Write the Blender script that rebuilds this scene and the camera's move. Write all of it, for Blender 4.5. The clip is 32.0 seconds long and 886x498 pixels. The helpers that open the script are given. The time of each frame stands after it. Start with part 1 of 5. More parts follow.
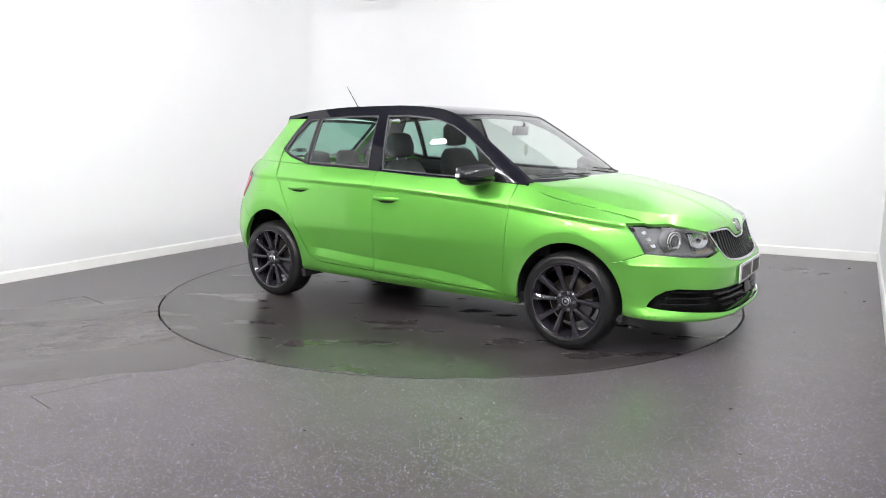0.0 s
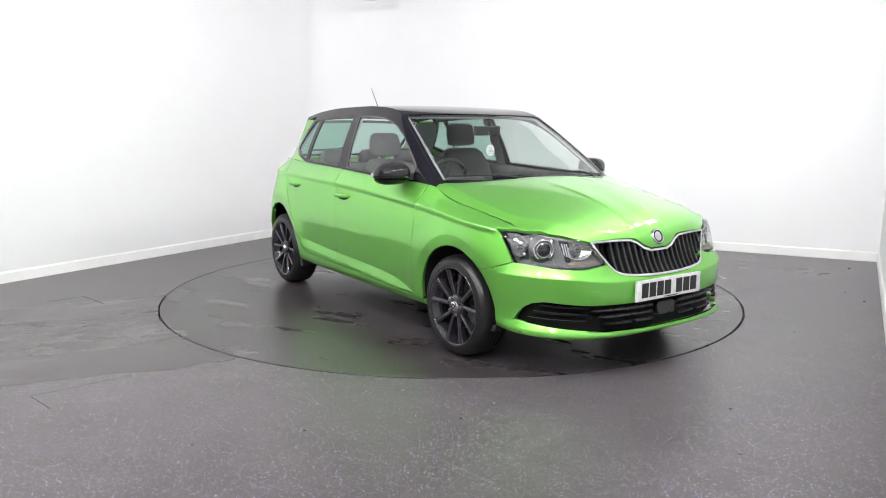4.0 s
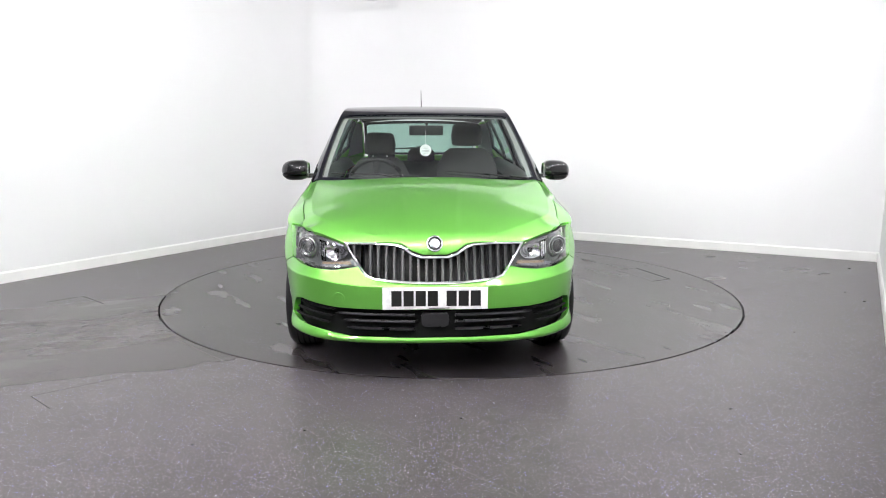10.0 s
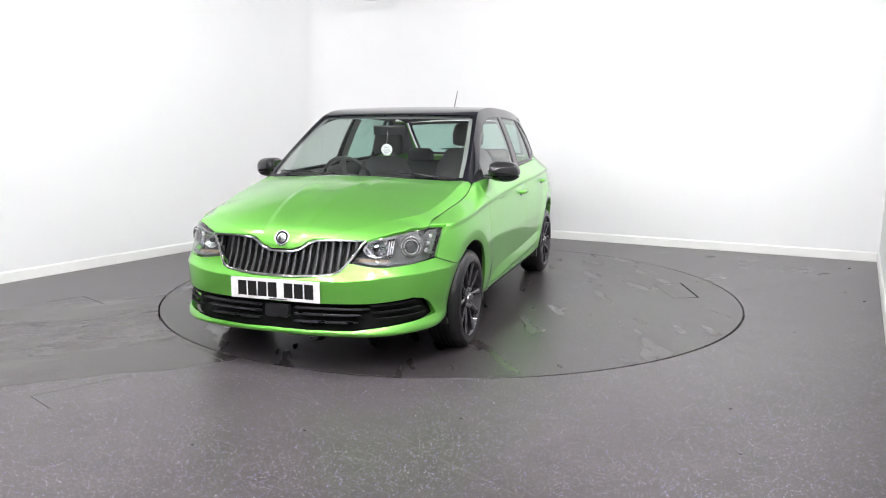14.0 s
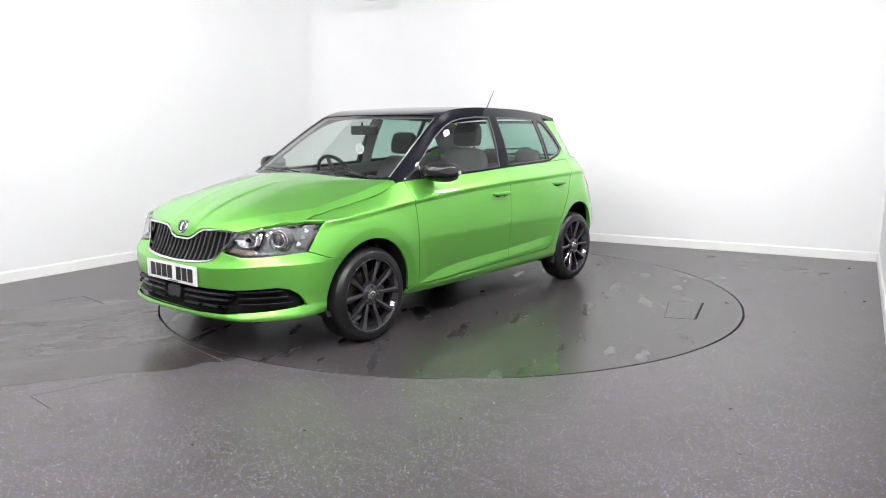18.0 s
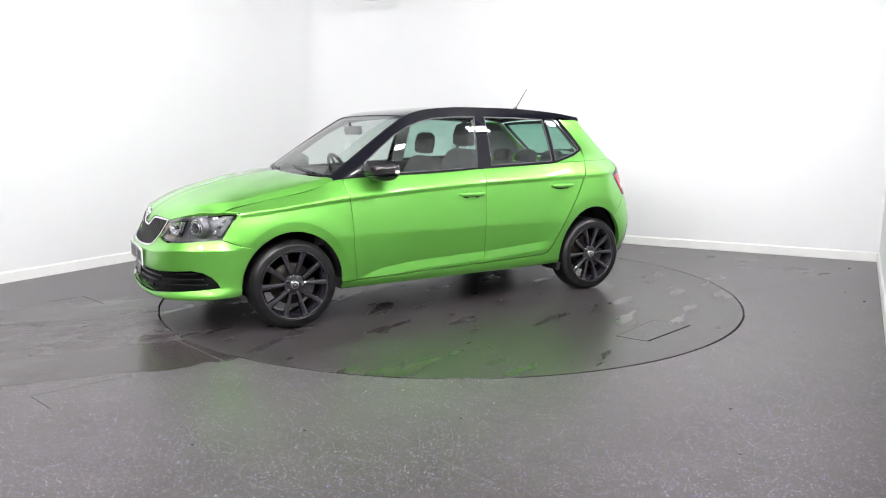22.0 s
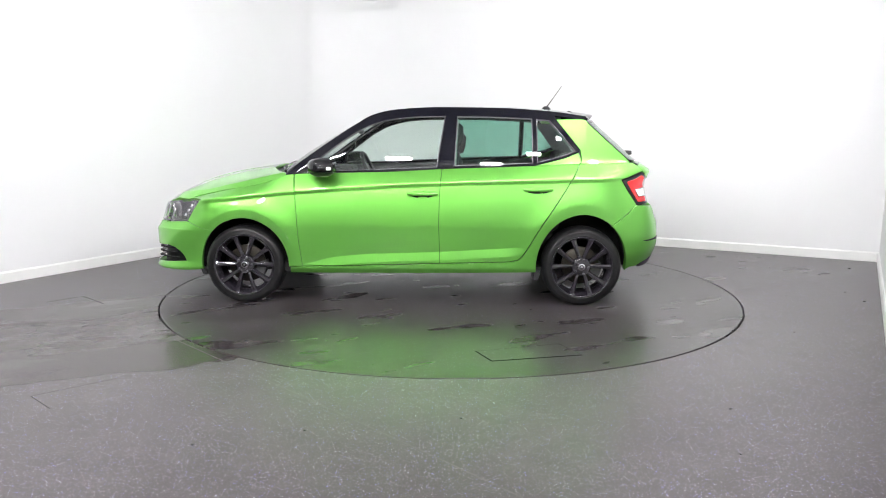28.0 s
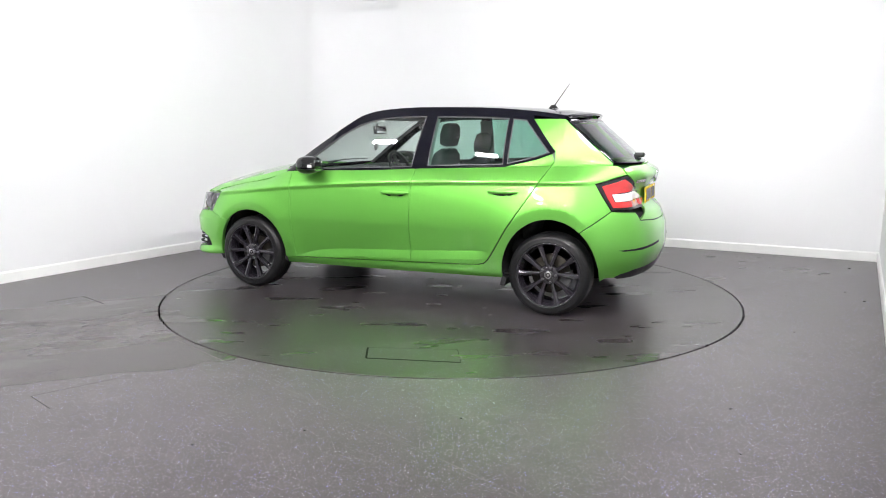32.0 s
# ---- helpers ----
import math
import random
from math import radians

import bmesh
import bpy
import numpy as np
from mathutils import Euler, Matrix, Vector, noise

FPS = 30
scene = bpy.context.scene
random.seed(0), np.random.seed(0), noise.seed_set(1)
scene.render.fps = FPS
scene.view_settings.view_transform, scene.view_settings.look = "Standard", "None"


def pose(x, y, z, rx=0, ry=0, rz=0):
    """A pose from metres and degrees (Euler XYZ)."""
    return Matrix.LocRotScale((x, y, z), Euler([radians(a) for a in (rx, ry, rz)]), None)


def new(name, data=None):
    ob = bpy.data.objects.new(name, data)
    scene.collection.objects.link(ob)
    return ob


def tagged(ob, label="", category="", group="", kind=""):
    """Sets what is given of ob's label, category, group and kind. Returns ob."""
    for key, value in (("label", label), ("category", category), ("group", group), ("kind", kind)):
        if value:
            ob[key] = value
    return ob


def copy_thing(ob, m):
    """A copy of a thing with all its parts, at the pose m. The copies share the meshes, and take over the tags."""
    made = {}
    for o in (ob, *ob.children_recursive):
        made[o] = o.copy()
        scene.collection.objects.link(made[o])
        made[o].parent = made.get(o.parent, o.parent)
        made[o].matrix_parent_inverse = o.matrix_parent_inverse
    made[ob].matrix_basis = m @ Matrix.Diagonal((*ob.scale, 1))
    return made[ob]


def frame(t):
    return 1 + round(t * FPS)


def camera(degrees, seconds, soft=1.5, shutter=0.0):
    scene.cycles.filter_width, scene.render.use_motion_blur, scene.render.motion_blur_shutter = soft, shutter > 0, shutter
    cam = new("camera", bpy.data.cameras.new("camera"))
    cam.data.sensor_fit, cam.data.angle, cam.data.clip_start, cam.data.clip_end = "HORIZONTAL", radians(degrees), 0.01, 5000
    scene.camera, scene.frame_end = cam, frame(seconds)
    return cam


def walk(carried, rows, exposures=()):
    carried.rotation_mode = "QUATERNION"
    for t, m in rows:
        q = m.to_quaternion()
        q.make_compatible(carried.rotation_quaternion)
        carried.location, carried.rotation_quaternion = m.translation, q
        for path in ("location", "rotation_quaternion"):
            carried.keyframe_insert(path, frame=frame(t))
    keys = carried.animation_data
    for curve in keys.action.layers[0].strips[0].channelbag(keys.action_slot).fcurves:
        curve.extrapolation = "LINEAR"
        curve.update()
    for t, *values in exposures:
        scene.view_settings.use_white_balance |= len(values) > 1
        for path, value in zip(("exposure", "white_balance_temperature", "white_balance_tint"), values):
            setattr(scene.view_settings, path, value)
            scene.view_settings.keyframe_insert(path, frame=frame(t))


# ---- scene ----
cam = camera(62.21, 32.0, soft=1.0)
EYE = Vector((0.0, -5.869, 1.275))
CAM = Matrix.Translation(EYE) @ pose(0, 0, 0, 0, 0, 0.58) @ pose(0, 0, 0, 90 - 9.251, 0, 0) @ pose(0, 0, 0, 0, 0, 0.15)
walk(cam, [(0.0, CAM), (32.0, CAM)], exposures=[(0.0, 0.0), (32.0, 0.0)])

# ---- world and light: a closed windowless studio, lit by ceiling floods ----
world = bpy.data.worlds.new("studio_world")
scene.world = world
world.use_nodes = True
world.node_tree.nodes["Background"].inputs[0].default_value = (0.9, 0.95, 1.0, 1)
world.node_tree.nodes["Background"].inputs[1].default_value = 0.05
LAMP = 233.0          # strength of a flood light


# ---- materials ----
def mat(name):
    m = bpy.data.materials.new(name)
    m.use_nodes = True
    nt = m.node_tree
    return m, nt, nt.nodes["Principled BSDF"]


def link(nt, a, b):
    nt.links.new(a, b)


def node(nt, kind, **inputs):
    n = nt.nodes.new(kind)
    for k, v in inputs.items():
        n.inputs[k.replace("_", " ")].default_value = v
    return n


def ramp(nt, fac, stops):
    r = nt.nodes.new("ShaderNodeValToRGB")
    while len(r.color_ramp.elements) < len(stops):
        r.color_ramp.elements.new(0.5)
    for e, (p, c) in zip(r.color_ramp.elements, stops):
        e.position = p
        e.color = (c, c, c, 1) if isinstance(c, (int, float)) else (*c, 1)
    link(nt, fac, r.inputs[0])
    return r.outputs[0]


def noise_tex(nt, scale, detail=3.0, rough=0.5, vec=None, kind="Object"):
    tc = nt.nodes.new("ShaderNodeTexCoord")
    n = node(nt, "ShaderNodeTexNoise", Scale=scale, Detail=detail, Roughness=rough)
    link(nt, vec or tc.outputs[kind], n.inputs["Vector"])
    return n.outputs["Fac"]


def bump(nt, b, fac, strength, distance=0.002):
    n = node(nt, "ShaderNodeBump", Strength=strength, Distance=distance)
    link(nt, fac, n.inputs["Height"])
    link(nt, n.outputs[0], b.inputs["Normal"])


def plain(name, colour, rough, metal=0.0, coat=0.0, grain=30.0, vary=0.12, bumps=0.0, spec=0.5):
    """A surface with a little cloudy variation of colour and gloss."""
    m, nt, b = mat(name)
    n = noise_tex(nt, grain)
    lo = [c * (1 - vary) for c in colour]
    hi = [min(1, c * (1 + vary)) for c in colour]
    link(nt, ramp(nt, n, [(0.3, lo), (0.7, hi)]), b.inputs["Base Color"])
    link(nt, ramp(nt, noise_tex(nt, grain * 0.31, 4), [(0.3, max(0.02, rough * 0.85)), (0.7, min(1, rough * 1.15))]), b.inputs["Roughness"])
    b.inputs["Metallic"].default_value = metal
    b.inputs["Coat Weight"].default_value = coat
    b.inputs["Coat Roughness"].default_value = 0.03
    b.inputs["Specular IOR Level"].default_value = spec
    if bumps:
        bump(nt, b, noise_tex(nt, grain * 6), bumps, 0.001)
    return m


def car_paint():
    """Green metallic under clear coat, with fine flake."""
    m, nt, b = mat("green_metallic_paint")
    tc = nt.nodes.new("ShaderNodeTexCoord")
    v = node(nt, "ShaderNodeTexVoronoi", Scale=900.0)
    link(nt, tc.outputs["Object"], v.inputs["Vector"])
    link(nt, ramp(nt, v.outputs["Distance"], [(0.0, (0.222, 0.67, 0.110)), (0.6, (0.190, 0.59, 0.088))]), b.inputs["Base Color"])
    b.inputs["Metallic"].default_value = 0.80
    link(nt, ramp(nt, noise_tex(nt, 3.0), [(0.3, 0.39), (0.7, 0.42)]), b.inputs["Roughness"])
    b.inputs["Coat Weight"].default_value = 1.0
    b.inputs["Coat Roughness"].default_value = 0.035
    return m


def glass_mat(name, tint, gloss=0.02, base=0.062):
    m = bpy.data.materials.new(name)
    m.use_nodes = True
    nt = m.node_tree
    nt.nodes.clear()
    out = nt.nodes.new("ShaderNodeOutputMaterial")
    tr = node(nt, "ShaderNodeBsdfTransparent", Color=(*tint, 1))
    gl = node(nt, "ShaderNodeBsdfGlossy", Roughness=gloss)
    lw = node(nt, "ShaderNodeLayerWeight", Blend=0.5)
    pw5 = nt.nodes.new("ShaderNodeMath")
    pw5.operation = "POWER"
    link(nt, lw.outputs["Facing"], pw5.inputs[0])
    pw5.inputs[1].default_value = 4.2
    fr = nt.nodes.new("ShaderNodeMath")
    fr.operation = "MULTIPLY_ADD"
    link(nt, pw5.outputs[0], fr.inputs[0])
    fr.inputs[1].default_value, fr.inputs[2].default_value = 0.98 - base, base
    mx = nt.nodes.new("ShaderNodeMixShader")
    link(nt, fr.outputs[0], mx.inputs[0])
    link(nt, tr.outputs[0], mx.inputs[1])
    link(nt, gl.outputs[0], mx.inputs[2])
    link(nt, mx.outputs[0], out.inputs[0])
    return m


def glow(name, colour, strength):
    m, nt, b = mat(name)
    b.inputs["Base Color"].default_value = (*colour, 1)
    b.inputs["Emission Color"].default_value = (*colour, 1)
    b.inputs["Emission Strength"].default_value = strength
    return m


def floor_mat(name, mopped=True, shade=1.0, gloss=0.40):
    """Dark grey safety vinyl: fine bright flecks, damp smears, dried pale marks; on the turntable pale painted puddle
    sheen.
    """
    m, nt, b = mat(name)
    tc = nt.nodes.new("ShaderNodeTexCoord")
    co = tc.outputs["Object"]
    turn = nt.nodes.new("ShaderNodeMapping")
    turn.inputs["Rotation"].default_value = (0, 0, radians(-28))
    link(nt, co, turn.inputs["Vector"])
    stretch = nt.nodes.new("ShaderNodeMapping")
    stretch.inputs["Scale"].default_value = (0.5, 1.5, 1.0)
    link(nt, turn.outputs[0], stretch.inputs["Vector"])
    streak = stretch.outputs[0]

    def mix(fac, a, c, blend="MIX"):
        x = nt.nodes.new("ShaderNodeMix")
        x.data_type, x.blend_type = "RGBA", blend
        for k, q in ((0, fac), (6, a), (7, c)):
            if isinstance(q, (int, float)):
                x.inputs[k].default_value = q
            elif isinstance(q, tuple):
                x.inputs[k].default_value = (*q, 1)
            else:
                link(nt, q, x.inputs[k])
        return x.outputs[2]

    def calc(kind, *values):
        x = nt.nodes.new("ShaderNodeMath")
        x.operation = kind
        for k, q in enumerate(values):
            if isinstance(q, (int, float)):
                x.inputs[k].default_value = q
            else:
                link(nt, q, x.inputs[k])
        return x.outputs[0]

    def between(v, a, c, lo=0.0, hi=1.0):
        x = nt.nodes.new("ShaderNodeMapRange")
        x.interpolation_type = "SMOOTHSTEP"
        link(nt, v, x.inputs[0])
        for k, q in enumerate((a, c, lo, hi)):
            x.inputs[k + 1].default_value = q
        return x.outputs[0]

    base = ramp(nt, noise_tex(nt, 1.3, 6, 0.6), [(0.3, tuple(c * shade for c in FLOOR_LO)), (0.7, tuple(c * shade for c in FLOOR_HI))])
    col = mix(1.0, base, ramp(nt, noise_tex(nt, 190.0, 2), [(0.35, 0.66), (0.65, 1.34)]), "MULTIPLY")
    col = mix(1.0, col, ramp(nt, noise_tex(nt, 7.0, 5, 0.65), [(0.3, 0.86), (0.7, 1.14)]), "MULTIPLY")
    smear = noise_tex(nt, 1.1, 6, 0.6, streak)
    if mopped:
        # the mopped strip that crosses the floor beside the turntable, its edges ragged
        pos = nt.nodes.new("ShaderNodeSeparateXYZ")
        link(nt, turn.outputs[0], pos.inputs[0])
        across = calc("ADD", pos.outputs[1], calc("MULTIPLY", calc("SUBTRACT", noise_tex(nt, 1.6, 5, 0.6), 0.5), 0.35))
        strip = calc("MULTIPLY", between(across, -1.16, -1.06), between(across, 0.86, 0.72))
        film = calc("MULTIPLY", strip, between(pos.outputs[0], -0.2, -1.6, 0.25, 1.0))
        damp = calc("MULTIPLY", film, ramp(nt, smear, [(0.34, 0.55), (0.55, 1.0)]))
        # drying islands in it
        isle = calc("MULTIPLY", ramp(nt, noise_tex(nt, 3.0, 4, 0.55, streak), [(0.50, 0.0), (0.56, 1.0)]), calc("MULTIPLY", between(across, -0.62, -0.45), between(across, 0.50, 0.30)))
        isle = calc("MULTIPLY", isle, film)
        rough_dry, rough_wet = 0.36, 0.22
    else:
        damp = ramp(nt, smear, [(0.36, 1.0), (0.64, 0.35)])
        # pale patches here: reflections off puddles put into the colour
        isle = calc("MULTIPLY", ramp(nt, noise_tex(nt, 3.6, 5, 0.6, streak), [(0.57, 0.0), (0.66, 1.0)]), ramp(nt, noise_tex(nt, 0.7, 3), [(0.45, 0.0), (0.6, 0.6)]))
        rough_dry, rough_wet = 0.36, 0.28
    col = mix(damp, col, mix(1.0, col, (0.58, 0.545, 0.53), "MULTIPLY"))
    col = mix(calc("MULTIPLY", isle, ramp(nt, noise_tex(nt, 14.0, 4), [(0.3, 0.10 * shade * shade), (0.7, 0.36 * shade * shade)])), col, (0.15, 0.143, 0.145))
    # flecks in two sizes, hidden where the floor is damp
    for scale, keep, r0, r1 in ((125.0, 0.45, 0.17, 0.30), (66.0, 0.62, 0.14, 0.22)):
        v = node(nt, "ShaderNodeTexVoronoi", Scale=scale)
        link(nt, co, v.inputs["Vector"])
        sep = nt.nodes.new("ShaderNodeSeparateColor")
        link(nt, v.outputs["Color"], sep.inputs[0])
        dots = calc("MULTIPLY", ramp(nt, v.outputs["Distance"], [(r0, 1.0), (r1, 0.0)]), ramp(nt, sep.outputs[0], [(keep, 0.0), (keep + 0.04, 1.0)]))
        dots = calc("MULTIPLY", dots, ramp(nt, sep.outputs[2], [(0.0, 0.3), (1.0, 1.0)]))
        amount = calc("MULTIPLY", dots, calc("SUBTRACT", 1.0, calc("MULTIPLY", damp, 0.85)))
        tone = ramp(nt, sep.outputs[1], [(0.2, (0.30, 0.30, 0.85)), (0.45, (0.85, 0.85, 0.92)), (0.75, (0.62, 0.58, 0.80)), (0.95, (0.55, 0.42, 0.48))])
        col = mix(amount, col, tone)
    link(nt, col, b.inputs["Base Color"])
    # small standing puddles within the damp part
    pool = calc("MULTIPLY", damp, ramp(nt, noise_tex(nt, 3.4, 3, 0.5, streak), [(0.60, 0.0), (0.64, 1.0)]))
    wet = mix(damp, (rough_dry,) * 3, (rough_wet,) * 3)
    wet = mix(isle, wet, (rough_dry,) * 3)
    link(nt, mix(pool, wet, (0.07, 0.07, 0.07)), b.inputs["Roughness"])
    b.inputs["Specular IOR Level"].default_value = gloss
    bump(nt, b, noise_tex(nt, 240.0, 2), 0.10, 0.0006)
    return m


FLOOR_LO, FLOOR_HI = (0.078, 0.069, 0.070), (0.100, 0.089, 0.091)
PAINT = car_paint()
BLACK = plain("gloss_black_paint", (0.004, 0.004, 0.008), 0.04, spec=0.4)
PIANO = plain("gloss_black_plastic", (0.010, 0.010, 0.011), 0.12)
PLASTIC = plain("black_grained_plastic", (0.018, 0.018, 0.019), 0.45, grain=60, bumps=0.2)
TRIM = plain("satin_black_trim", (0.012, 0.012, 0.013), 0.30)
RUBBER = plain("tyre_rubber", (0.010, 0.010, 0.0105), 0.33, grain=50, bumps=0.25, spec=0.35)
ALLOY = plain("dark_anthracite_alloy", (0.018, 0.016, 0.021), 0.10, spec=0.85, vary=0.06)
SLAT = plain("grey_black_slat", (0.016, 0.017, 0.018), 0.38)
PROJECTOR = plain("grey_projector_glass", (0.06, 0.06, 0.065), 0.06, spec=0.8)
REFLECTOR = plain("aluminised_reflector", (0.80, 0.80, 0.82), 0.22, metal=1.0)
DISC_IRON = plain("dull_brake_iron", (0.06, 0.055, 0.045), 0.5, metal=1.0)
AMBER = plain("pale_amber_lens", (0.26, 0.19, 0.13), 0.2)
CHROME = plain("chrome", (0.78, 0.79, 0.80), 0.10, metal=1.0)
STEEL = plain("brushed_steel", (0.42, 0.42, 0.43), 0.32, metal=1.0)
FABRIC = plain("dark_seat_fabric", (0.046, 0.046, 0.048), 0.9, grain=25, vary=0.25)
INTAKE_MAT = plain("deep_black_plastic", (0.005, 0.005, 0.0055), 0.6, grain=60, spec=0.2)
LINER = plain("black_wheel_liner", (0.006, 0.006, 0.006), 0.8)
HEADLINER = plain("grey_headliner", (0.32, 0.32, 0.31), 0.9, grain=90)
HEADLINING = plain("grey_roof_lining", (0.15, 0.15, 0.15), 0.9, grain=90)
CABIN = plain("dark_cabin_plastic", (0.055, 0.055, 0.057), 0.6, grain=60)
SCREEN = glass_mat("windscreen_glass", (0.88, 0.94, 0.91), 0.02, 0.13)
GLASS = glass_mat("tinted_window_glass", (0.82, 0.90, 0.86), 0.02, 0.10)
DARK_GLASS = glass_mat("dark_tinted_glass", (0.46, 0.70, 0.61), 0.02, 0.10)
SEAL = plain("grey_rubber_seal", (0.07, 0.07, 0.075), 0.35)
HOUSING = plain("grey_lamp_housing", (0.13, 0.13, 0.135), 0.32, metal=0.2)
LENS = glass_mat("clear_lamp_lens", (0.95, 0.96, 0.97), 0.02, 0.10)
RED = plain("red_lamp_plastic", (0.55, 0.012, 0.015), 0.15, coat=1.0)
WHITE_LENS = plain("white_lamp_plastic", (0.75, 0.72, 0.72), 0.15, coat=1.0)
PLATE_W = plain("white_plate_plastic", (0.78, 0.78, 0.78), 0.25)
PLATE_Y = plain("yellow_plate_plastic", (0.80, 0.58, 0.02), 0.25)
INK = plain("black_plate_print", (0.010, 0.010, 0.010), 0.35)
WALL = plain("white_wall_paint", (0.755, 0.755, 0.765), 0.6, grain=1.1, vary=0.012, bumps=0.05)
SKIRT = plain("white_skirting_paint", (0.80, 0.80, 0.79), 0.4, grain=4, vary=0.03)
# dark grey only for the unseen wall that dims the car's reflections
WALL_DARK = plain("reflection_dimming_grey", (0.10, 0.10, 0.105), 0.7, grain=2, vary=0.05, bumps=0.05)
CEIL = plain("grey_ceiling_paint", (0.32, 0.32, 0.325), 0.8, grain=3, vary=0.02)
FLOOR = floor_mat("grey_flecked_vinyl")
DISC = floor_mat("turntable_vinyl", False, 0.66, 0.56)
WELD = plain("pale_floor_weld", (0.15, 0.14, 0.14), 0.4, grain=12, vary=0.3)
GAP = plain("dark_gap", (0.004, 0.004, 0.004), 0.9)
DIFF = glow("lamp_diffuser", (1.0, 0.985, 1.0), LAMP)
FRAME_W = plain("white_lamp_frame", (0.75, 0.75, 0.75), 0.4)


# ---- mesh helpers ----
def mesh_ob(name, verts, faces, material, parent=None, label="", smooth=True, normals=None):
    me = bpy.data.meshes.new(name)
    me.from_pydata([tuple(v) for v in verts], [], [tuple(f) for f in faces])
    me.materials.append(material)
    if smooth:
        me.shade_smooth()
    if normals is not None:
        me.normals_split_custom_set_from_vertices([tuple(n) for n in normals])
    ob = new(name, me)
    if parent is not None:
        ob.parent = parent
    if label:
        tagged(ob, label)
    return ob


def part(name, bm, material, parent=None, label="", smooth=False):
    me = bpy.data.meshes.new(name)
    bmesh.ops.recalc_face_normals(bm, faces=bm.faces)
    bm.to_mesh(me)
    bm.free()
    me.materials.append(material)
    if smooth:
        me.shade_smooth()
    ob = new(name, me)
    if parent is not None:
        ob.parent = parent
    if label:
        tagged(ob, label)
    return ob


def box(bm, lo, hi, bevel=0.0, m=None, seg=2):
    c = [(a + b) / 2 for a, b in zip(lo, hi)]
    s = [b - a for a, b in zip(lo, hi)]
    mm = (m or Matrix()) @ Matrix.Translation(c) @ Matrix.Diagonal((*s, 1))
    g = bmesh.ops.create_cube(bm, size=1, matrix=mm)
    if bevel:
        es = list({e for v in g["verts"] for e in v.link_edges})
        bmesh.ops.bevel(bm, geom=es, offset=bevel, segments=seg, affect="EDGES", profile=0.7)
    return bm


def prism(bm, pts, y0, y1, bevel=0.0, axis="y"):
    """A solid from a flat outline (x, z) drawn out along y (or (x, y) along z)."""
    put = (lambda a, b, c: (a, c, b)) if axis == "y" else ((lambda a, b, c: (c, a, b)) if axis == "x" else (lambda a, b, c: (a, b, c)))
    v0 = [bm.verts.new(put(a, b, y0)) for a, b in pts]
    v1 = [bm.verts.new(put(a, b, y1)) for a, b in pts]
    fs = [bm.faces.new(v0), bm.faces.new(v1[::-1])]
    n = len(pts)
    for i in range(n):
        fs.append(bm.faces.new((v0[i], v1[i], v1[(i + 1) % n], v0[(i + 1) % n])))
    if bevel:
        es = list({e for f in fs for e in f.edges})
        bmesh.ops.bevel(bm, geom=es, offset=bevel, segments=2, affect="EDGES", profile=0.7)
    return bm


def lathe(profile, n=64, axis="y"):
    """Turn a profile of (radius, along) about the y (or z) axis: verts, faces."""
    vs, fs = [], []
    k = len(profile)
    for i in range(n):
        a = 2 * math.pi * i / n
        for r, h in profile:
            vs.append((r * math.cos(a), h, r * math.sin(a)) if axis == "y" else (r * math.cos(a), r * math.sin(a), h))
    for i in range(n):
        j = (i + 1) % n
        for q in range(k - 1):
            fs.append((i * k + q, i * k + q + 1, j * k + q + 1, j * k + q))
    return vs, fs


def tube(pts, r, n=8, closed=False, r1=None):
    """A round bar along points: verts, faces."""
    P = [Vector(p) for p in pts]
    vs, fs = [], []
    up = Vector((0, 0, 1))
    for i, q in enumerate(P):
        d = (P[(i + 1) % len(P)] - P[i - 1]) if closed else (P[min(i + 1, len(P) - 1)] - P[max(i - 1, 0)])
        d.normalize()
        a = d.cross(up if abs(d.z) < 0.95 else Vector((1, 0, 0))).normalized()
        b = a.cross(d)
        rr = r if r1 is None else r + (r1 - r) * i / (len(P) - 1)
        for j in range(n):
            t = 2 * math.pi * j / n
            vs.append(q + a * (rr * math.cos(t)) + b * (rr * math.sin(t)))
    m = len(P)
    for i in range(m if closed else m - 1):
        for j in range(n):
            fs.append((i * n + j, i * n + (j + 1) % n, ((i + 1) % m) * n + (j + 1) % n, ((i + 1) % m) * n + j))
    if not closed:
        fs.append(tuple(range(n))[::-1])
        fs.append(tuple((m - 1) * n + j for j in range(n)))
    return vs, fs


def join_lists(parts):
    vs, fs = [], []
    for v, f in parts:
        o = len(vs)
        vs += list(v)
        fs += [tuple(i + o for i in q) for q in f]
    return vs, fs


# ---- the room ----
H_CEIL = 3.55
CORNER_FAR = Vector((-1.389, 4.127, 0))
U_LEFT = Vector((-math.cos(radians(60)), -math.sin(radians(60)), 0))       # from the far corner along the long wall
U_BACK = Vector((math.cos(radians(-27)), math.sin(radians(-27)), 0))       # from the far corner along the end wall
CORNER_R = Vector((4.207, 1.276, 0))
U_RIGHT = Vector((-math.cos(radians(61.2)), -math.sin(radians(61.2)), 0))
P_LEFT = CORNER_FAR + U_LEFT * 14.5
P_RIGHT = CORNER_R + U_RIGHT * 14.0


